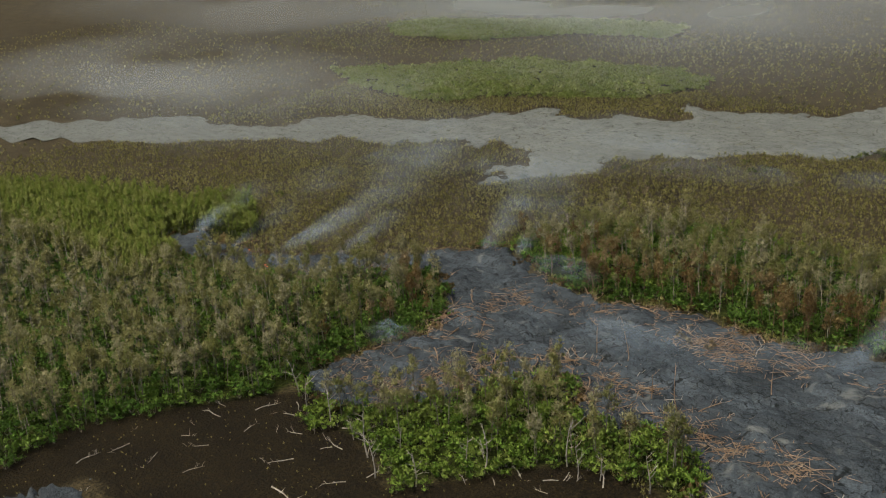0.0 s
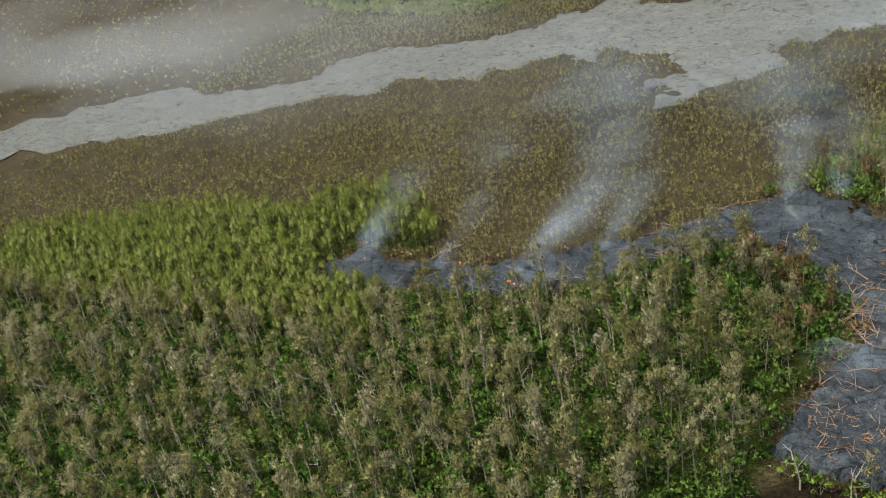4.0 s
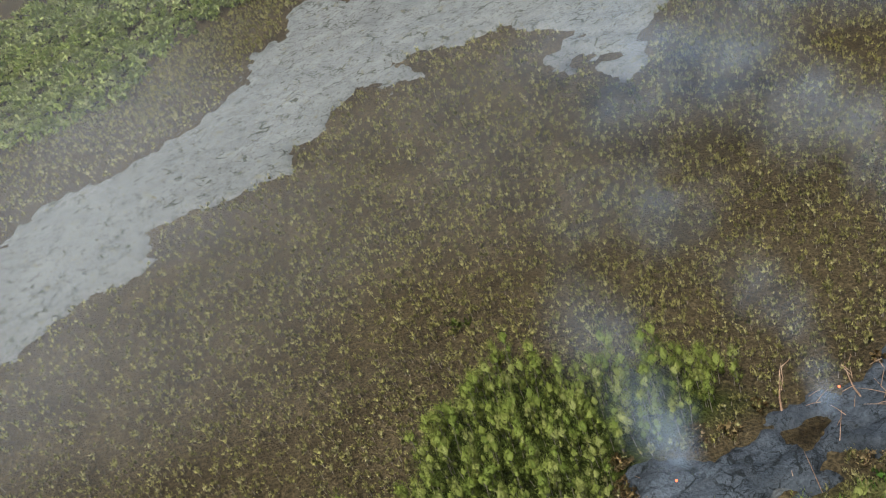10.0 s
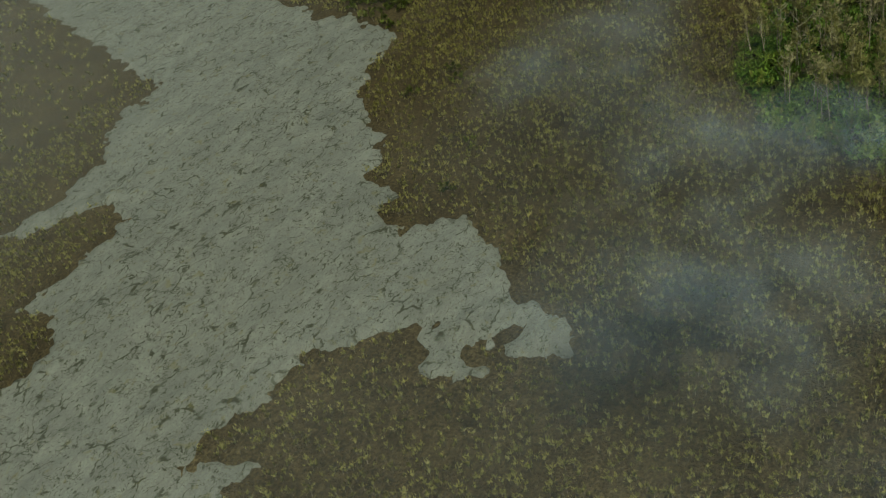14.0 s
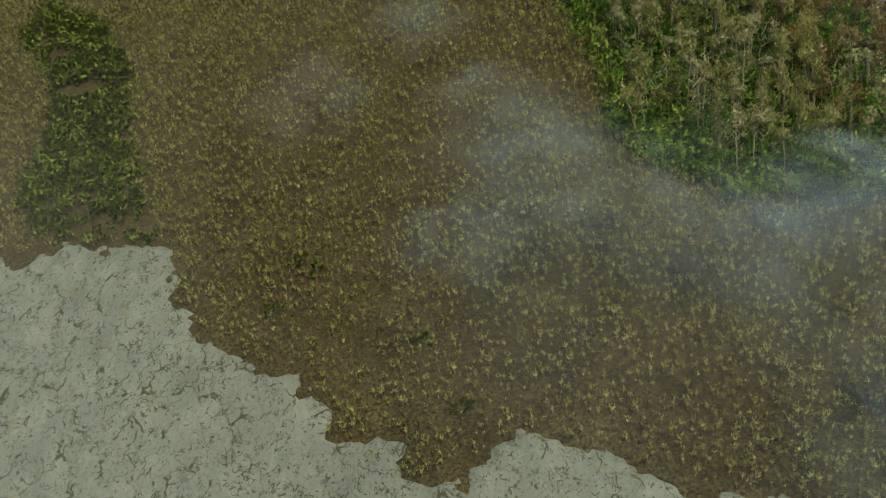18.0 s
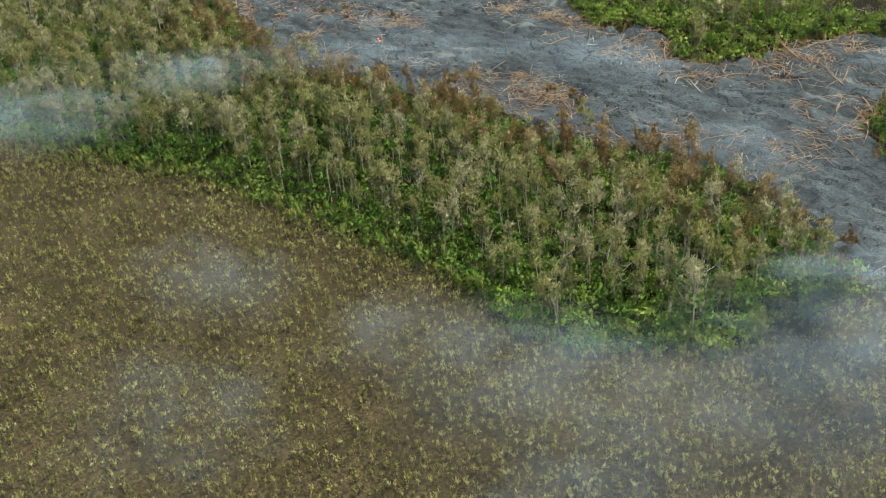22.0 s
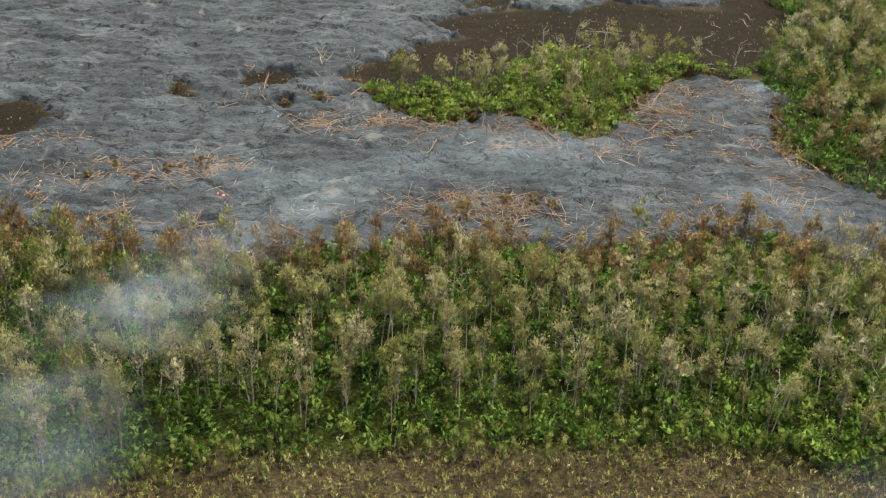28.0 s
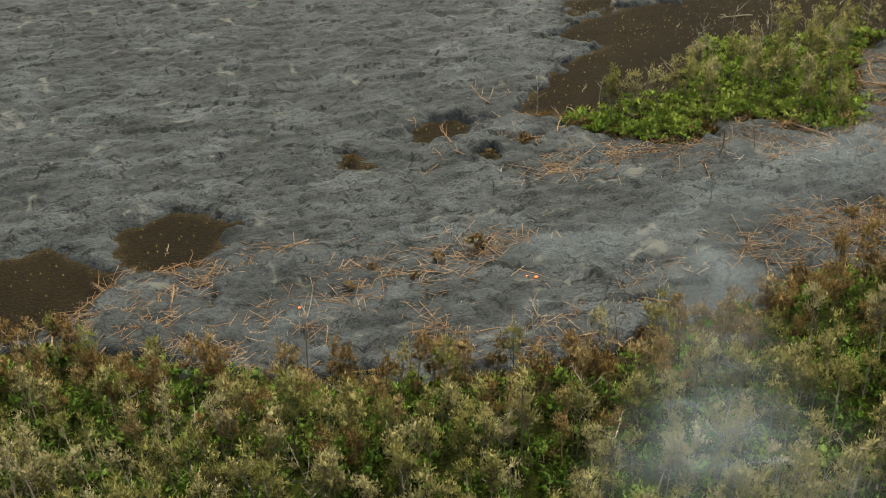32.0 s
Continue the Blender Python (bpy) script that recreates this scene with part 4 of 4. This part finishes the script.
# ---------- low tufts on the bare earth ----------
g = np.random.default_rng(34)
x, y = scatter(40, 315, -78, 110, 1.7, g)
d = np.maximum(ragged(BARE, x, y, 2, 2), openings(x, y))
ok = (d > 0.6) & (new_field(x, y) < -0.5) & (g.random(len(x)) < 0.35 + 1.2 * fbm(x / 8, y / 8, 3, 90))
grove("earth_tufts", "low dull tufts scattered on bare dark earth", HEATH[:3], np.stack([x[ok], y[ok], ground_z(x[ok], y[ok]) - 0.05], 1), M_BARK, M_HEATH, g, "tufts", grow=(0.2, 0.5))

# ---------- scorched brush along the lava ----------
g = np.random.default_rng(35)
BRUSH = [bush_shape(g, 1.6 + 0.3 * k, 1.2, 6, 18, 0.4) for k in range(3)]
brush = plant_kind("scorched_bush", BRUSH, M_SCORCHED, M_RUST, "stem", "foliage", "scorched rust-brown bush at the lava's edge", "bush", "scorched bushes")
x, y = scatter(5, 295, 40, 132, 2.2, g)
d = new_field(x, y)
near_wood = np.maximum.reduce([inside_distance(p, x, y) for p in (NORTH_WOOD, WEST_WOOD, ISLET)]) > -3
ok = (d > -2.4) & (d < 0.4) & near_wood & (g.random(len(x)) < 0.6)
spots = np.stack([x[ok], y[ok], ground_z(x[ok], y[ok])], 1)
extra = np.array([(213, 71, 0.4), (206, 68, 0.4), (196, 65, 0.4), (241, 107, 1.0), (237, 103, 1.0), (232, 107, 1.0), (228, 103, 1.0), (222, 101, 1.0), (168, 108, 1.0), (163, 107, 1.0), (160, 109, 1.0), (236, 67, 0.2), (43, 82, 0.3), (20, 82, 0.3), (10, 81, 0.3), (28, 82, 0.3), (103, 118, 0.3)])
plant_out(brush, np.concatenate([extra, spots])[:290], g, (0.5, 1.15))

# ---------- molten lava showing ----------
glow = bpy.data.materials.new("molten_lava")
glow.use_nodes = True
gb = glow.node_tree.nodes["Principled BSDF"]
gb.inputs["Base Color"].default_value = (0.2, 0.03, 0.01, 1)
gb.inputs["Emission Color"].default_value, gb.inputs["Emission Strength"].default_value = (1.0, 0.16, 0.03, 1), 1.6
for k, (mx, my, r) in enumerate([(216, 111, 0.45), (217.2, 110.4, 0.25), (248, 110, 0.35), (51, 76.5, 0.6), (52.5, 76, 0.35), (37, 80, 0.3), (56, 87, 0.35), (15, 76, 0.45), (16.5, 75.5, 0.3)]):
    bm = bmesh.new()
    bmesh.ops.create_icosphere(bm, subdivisions=2, radius=r * 0.55)
    for v in bm.verts:
        v.co *= 1 + 0.5 * noise.noise(v.co * 3 + Vector((k, 0, 0)))
        v.co.z *= 0.45
    me = bpy.data.meshes.new("molten_lava")
    bm.to_mesh(me)
    bm.free()
    me.materials.append(glow)
    ob = tagged(new("molten_lava", me), "small glowing orange breakout of molten lava", "molten lava", "breakouts")
    ob.location = (mx, my, float(ground_z(np.array(mx), np.array(my))) + 1.15)

# ---------- smoke drifting off the lava: soft, torn veils ----------
def smoke_mat(name, colour, grain):
    """Thin veil: how much it hides comes from the cloud's own thickness, torn by fine swirls."""
    m = bpy.data.materials.new(name)
    m.use_nodes = True
    n, l = m.node_tree.nodes, m.node_tree.links
    n.remove(n["Principled BSDF"])
    d, t, both = n.new("ShaderNodeBsdfDiffuse"), n.new("ShaderNodeBsdfTranslucent"), n.new("ShaderNodeMixShader")
    clear, out = n.new("ShaderNodeBsdfTransparent"), n.new("ShaderNodeMixShader")
    for s in (d, t):
        s.inputs[0].default_value = (*colour, 1)
    both.inputs[0].default_value = 0.5
    att, co, swirl, span, mul = n.new("ShaderNodeAttribute"), n.new("ShaderNodeTexCoord"), n.new("ShaderNodeTexNoise"), n.new("ShaderNodeMapRange"), n.new("ShaderNodeMath")
    att.attribute_name, mul.operation = "thickness", "MULTIPLY"
    swirl.inputs["Scale"].default_value, swirl.inputs["Detail"].default_value, swirl.inputs["Distortion"].default_value = grain, 2, 0.4
    span.inputs[1].default_value, span.inputs[2].default_value, span.inputs[3].default_value, span.inputs[4].default_value = 0.25, 0.75, 0.65, 1.2
    l.new(co.outputs["Object"], swirl.inputs["Vector"])
    l.new(swirl.outputs[0], span.inputs[0])
    l.new(att.outputs["Fac"], mul.inputs[0])
    l.new(span.outputs[0], mul.inputs[1])
    l.new(mul.outputs[0], out.inputs[0])
    l.new(d.outputs[0], both.inputs[1])
    l.new(t.outputs[0], both.inputs[2])
    l.new(clear.outputs[0], out.inputs[1])
    l.new(both.outputs[0], out.inputs[2])
    l.new(out.outputs[0], n["Material Output"].inputs[0])
    return m


M_SMOKE = smoke_mat("smoke", (0.64, 0.76, 0.90), 0.22)
M_HAZE = smoke_mat("smoke_haze", (0.62, 0.73, 0.87), 0.05)
M_FAR_HAZE = smoke_mat("far_haze", (0.76, 0.80, 0.82), 0.008)


def sheet(p, dens):
    """A grid of points as a veil, without the parts that are clear."""
    rn, cn = dens.shape
    c = (np.arange(rn - 1)[:, None] * cn + np.arange(cn - 1)[None])
    use = np.maximum.reduce([dens[:-1, :-1], dens[1:, :-1], dens[:-1, 1:], dens[1:, 1:]]) > 0.012
    c = c[use]
    return p.reshape(-1, 3), np.concatenate([np.stack([c, c + 1, c + cn + 1], 1), np.stack([c, c + cn + 1, c + cn], 1)]), np.clip(dens - 0.008, 0, 1).ravel()


def plume(g, way, layers=2):
    """Smoke along a way of (x, y, height, half width, thickness): arched veils, one above the other, torn and widening."""
    made, w = [], np.array(way, float)
    along = np.concatenate([[0], np.cumsum(np.hypot(*np.diff(w[:, :2], axis=0).T))])
    at = np.linspace(0, along[-1], 26 + int(along[-1] * 0.7))
    line = np.stack([np.interp(at, along, w[:, k]) for k in range(5)], 1)
    for k in range(3):
        line[1:-1] = (line[:-2] + line[1:-1] * 2 + line[2:]) / 4
    side = np.gradient(line[:, :2], axis=0)
    side = np.stack([side[:, 1], -side[:, 0]], 1) / np.hypot(side[:, 0], side[:, 1])[:, None]
    u = np.linspace(-2, 2, 27)[None, :, None]
    half = line[:, None, 3:4]
    for k in range(layers):
        ph = g.random(3) * 60
        wob = half[..., 0] * 0.35 * fbm(at / 9 + ph[0], at * 0 + ph[1], 3, 4)[:, None] * 2
        p = np.concatenate([line[:, None, :2] + side[:, None] * (u * half + wob[..., None]), line[:, None, 2:3] + half * (0.5 * (k - (layers - 1) / 2) + 0.22 - 0.10 * u * u)], 2)
        q = p / (1.2 + 0.42 * half)
        p = p + np.stack([fbm(q[..., 0] + ph[0], q[..., 1], 3, 3), fbm(q[..., 1] + ph[1], q[..., 0], 3, 5), 0.2 * fbm(q[..., 0] - ph[2], q[..., 1], 3, 8)], -1) * half * 0.35
        torn = np.clip(0.75 + 1.6 * fbm(p[..., 0] / (1.5 + 0.5 * half[..., 0]) + ph[1], p[..., 1] / (1.5 + 0.5 * half[..., 0]), 4, 15), 0, 1.3)
        gust = np.clip(0.62 + 2.2 * fbm(at / 10 + ph[2], at * 0 + ph[0], 3, 33), 0.1, 1.2)[:, None]
        ends = gust * np.clip(np.minimum(at * 1.2, along[-1] - at)[:, None] * 0.4 + 0.1, 0, 1)
        made.append(sheet(p, line[:, None, 4] * (0.8 / layers) * np.exp(-1.1 * u[..., 0] ** 2) * torn * ends * np.clip((2 - np.abs(u[..., 0])) * 2, 0, 1)))
    return made


def puff(g, x, y, across, deep, turn, z, thick):
    """A loose drifting patch of smoke: a torn, domed veil."""
    u, v = np.meshgrid(np.linspace(-1.9, 1.9, 34), np.linspace(-1.9, 1.9, 34))
    a, ph = radians(turn), g.random(3) * 60
    px, py = x + u * across * math.cos(a) - v * deep * math.sin(a), y + u * across * math.sin(a) + v * deep * math.cos(a)
    size = 0.55 * (across + deep) / 2
    r2 = u * u + v * v + 2.2 * fbm(px / size + ph[0], py / size, 3, 21)
    torn = np.clip(0.75 + 1.3 * fbm(px / (0.7 * size) + ph[1], py / (0.7 * size), 4, 25), 0, 1.3)
    dens = 0.62 * thick * np.exp(-1.1 * np.clip(r2, 0, 9)) * torn * np.clip((1.9 - np.maximum(np.abs(u), np.abs(v))) * 2, 0, 1)
    return [sheet(np.stack([px, py, z + 3 * np.exp(-r2 / 2) + 2 * fbm(px / size, py / size, 3, 29)], -1), dens)]


def haze(x0, x1, y0, y1, z, thick, size, seed, step, cut=0.5):
    """A broad drifting layer with holes."""
    x, y = np.meshgrid(np.arange(x0, x1, step), np.arange(y0, y1, step))
    u, w = (x - x0) / (x1 - x0), (y - y0) / (y1 - y0)
    body = np.tanh(np.clip(cut + 2.8 * fbm(x / size, y / size * 1.4, 4, seed), 0, 2))
    dens = thick * body * np.clip(16 * u * (1 - u) * w * (1 - w), 0, 1)
    return [sheet(np.stack([x, y, z + 10 * fbm(x / size, y / size, 3, seed + 4)], -1), dens)]


def smoke(name, label, pieces, material=M_SMOKE):
    pieces = [q for p in pieces for q in p]
    v, t = join([(p[0], p[1]) for p in pieces])
    me = mesh(name, v, t, [material], smooth=True)
    me.attributes.new("thickness", "FLOAT", "POINT").data.foreach_set("value", np.concatenate([p[2] for p in pieces]).astype(np.float32))
    tagged(new(name, me), label, "smoke", kind="stuff")


g = np.random.default_rng(44)
smoke("smoke_plume", "blue-white smoke rising where the lava meets the trees", [
    plume(g, [(91, 118, 1.5, 1.2, 0.9), (90, 122, 4, 2.6, 0.75), (88, 131, 8, 5, 0.5), (84, 145, 11, 8, 0.3), (82, 160, 13, 12, 0.2), (84, 182, 15, 16, 0.08), (88, 204, 16, 20, 0)]),
    plume(g, [(100, 121, 1.5, 1.0, 0.5), (98, 128, 4, 2.6, 0.5), (96, 139, 7, 5, 0.34), (92, 153, 9, 7, 0)]), puff(g, 83, 145, 13, 10, 20, 10, 0.1), puff(g, 69, 151, 17, 14, 0, 11, 0.2), puff(g, 92, 182, 20, 13, 30, 14, 0.12), puff(g, 42, 136, 14, 16, 10, 13, 0.2)])
smoke("smoke_plume", "thin smoke drifting from the narrow lava tongue", [
    plume(g, [(51, 75.5, 1.5, 1.0, 0.8), (53, 80, 4, 2.2, 0.6), (58, 90, 8, 4.5, 0.55), (60, 100, 10, 6, 0.32), (55, 120, 12, 9, 0.2), (44, 140, 14, 12, 0.24), (36, 153, 15, 14, 0.24), (33, 177, 15, 16, 0)]),
    plume(g, [(17, 74, 1.5, 1.4, 0.5), (16, 79, 5, 3.2, 0.42), (15, 90, 8, 5, 0.22), (13, 103, 9, 6, 0.1), (10, 114, 10, 7, 0)]),
    plume(g, [(34, 76, 1.5, 0.9, 0.5), (35, 80, 4, 2, 0.36), (36, 90, 7, 4, 0.22), (28, 112, 10, 8, 0.14), (22, 126, 10, 10, 0)]),
    plume(g, [(63, 89, 1.5, 1.0, 0.5), (65, 94, 4, 2.4, 0.4), (66, 104, 7, 4.5, 0.22), (64, 118, 9, 6, 0)]),
    puff(g, 27, 115, 12, 10, 10, 10, 0.12)])
smoke("smoke_plume", "pale smoke creeping over the wood from the lava edge", [
    plume(g, [(193, 112, 1.6, 1.5, 0.25), (195, 118, 5, 2.6, 0.3), (199, 130, 10, 4.5, 0.4), (204, 141, 11, 5.5, 0.42), (211, 157, 12, 8, 0.3), (215, 170, 13, 11, 0.22), (222, 188, 14, 13, 0.2), (240, 201, 15, 15, 0.16), (256, 213, 15, 18, 0)]),
    puff(g, 214, 160, 8, 6, 30, 11, 0.3), puff(g, 230, 194, 17, 10, 20, 12, 0.42),
    plume(g, [(218, 117, 1.6, 0.8, 0.3), (219, 122, 4, 2, 0.25), (222, 132, 10, 4, 0.14), (226, 146, 11, 6, 0)]),
    plume(g, [(250, 111, 1.6, 0.8, 0.3), (250, 118, 4, 2.4, 0.25), (253, 130, 10, 5, 0.12), (258, 146, 11, 7, 0)])])
smoke("smoke_plume", "faint steam over the cooling lava", [
    puff(g, 168, 98, 14, 8, 10, 4, 0.2), puff(g, 190, 108, 12, 7, 15, 4, 0.22), puff(g, 123, 112, 9, 6, 0, 5, 0.24), puff(g, 118, 66, 5, 3.5, 0, 4, 0.3), puff(g, 155, 95, 10, 6, 0, 4, 0.16), puff(g, 212, 112, 9, 5, 0, 4, 0.16)])
smoke("smoke_haze", "thin haze of smoke hanging over the heath", [
    puff(g, 108, 182, 15, 11, 20, 10, 0.17), puff(g, 156, 197, 12, 8, 10, 10, 0.19), puff(g, 136, 217, 13, 10, 0, 11, 0.14), puff(g, 127, 187, 10, 8, 30, 9, 0.15), puff(g, 92, 197, 11, 8, 50, 9, 0.14),
    haze(-10, 140, 100, 218, 15, 0.06, 34, 73, 2.5, 0.5)], M_HAZE)
smoke("smoke_haze", "drifting haze over the distant heath", [haze(-620, 190, 215, 860, 16, 0.58, 130, 91, 9.0, 0.7), haze(-330, 40, 85, 235, 16, 0.36, 70, 95, 5.0, 0.7)], M_FAR_HAZE)
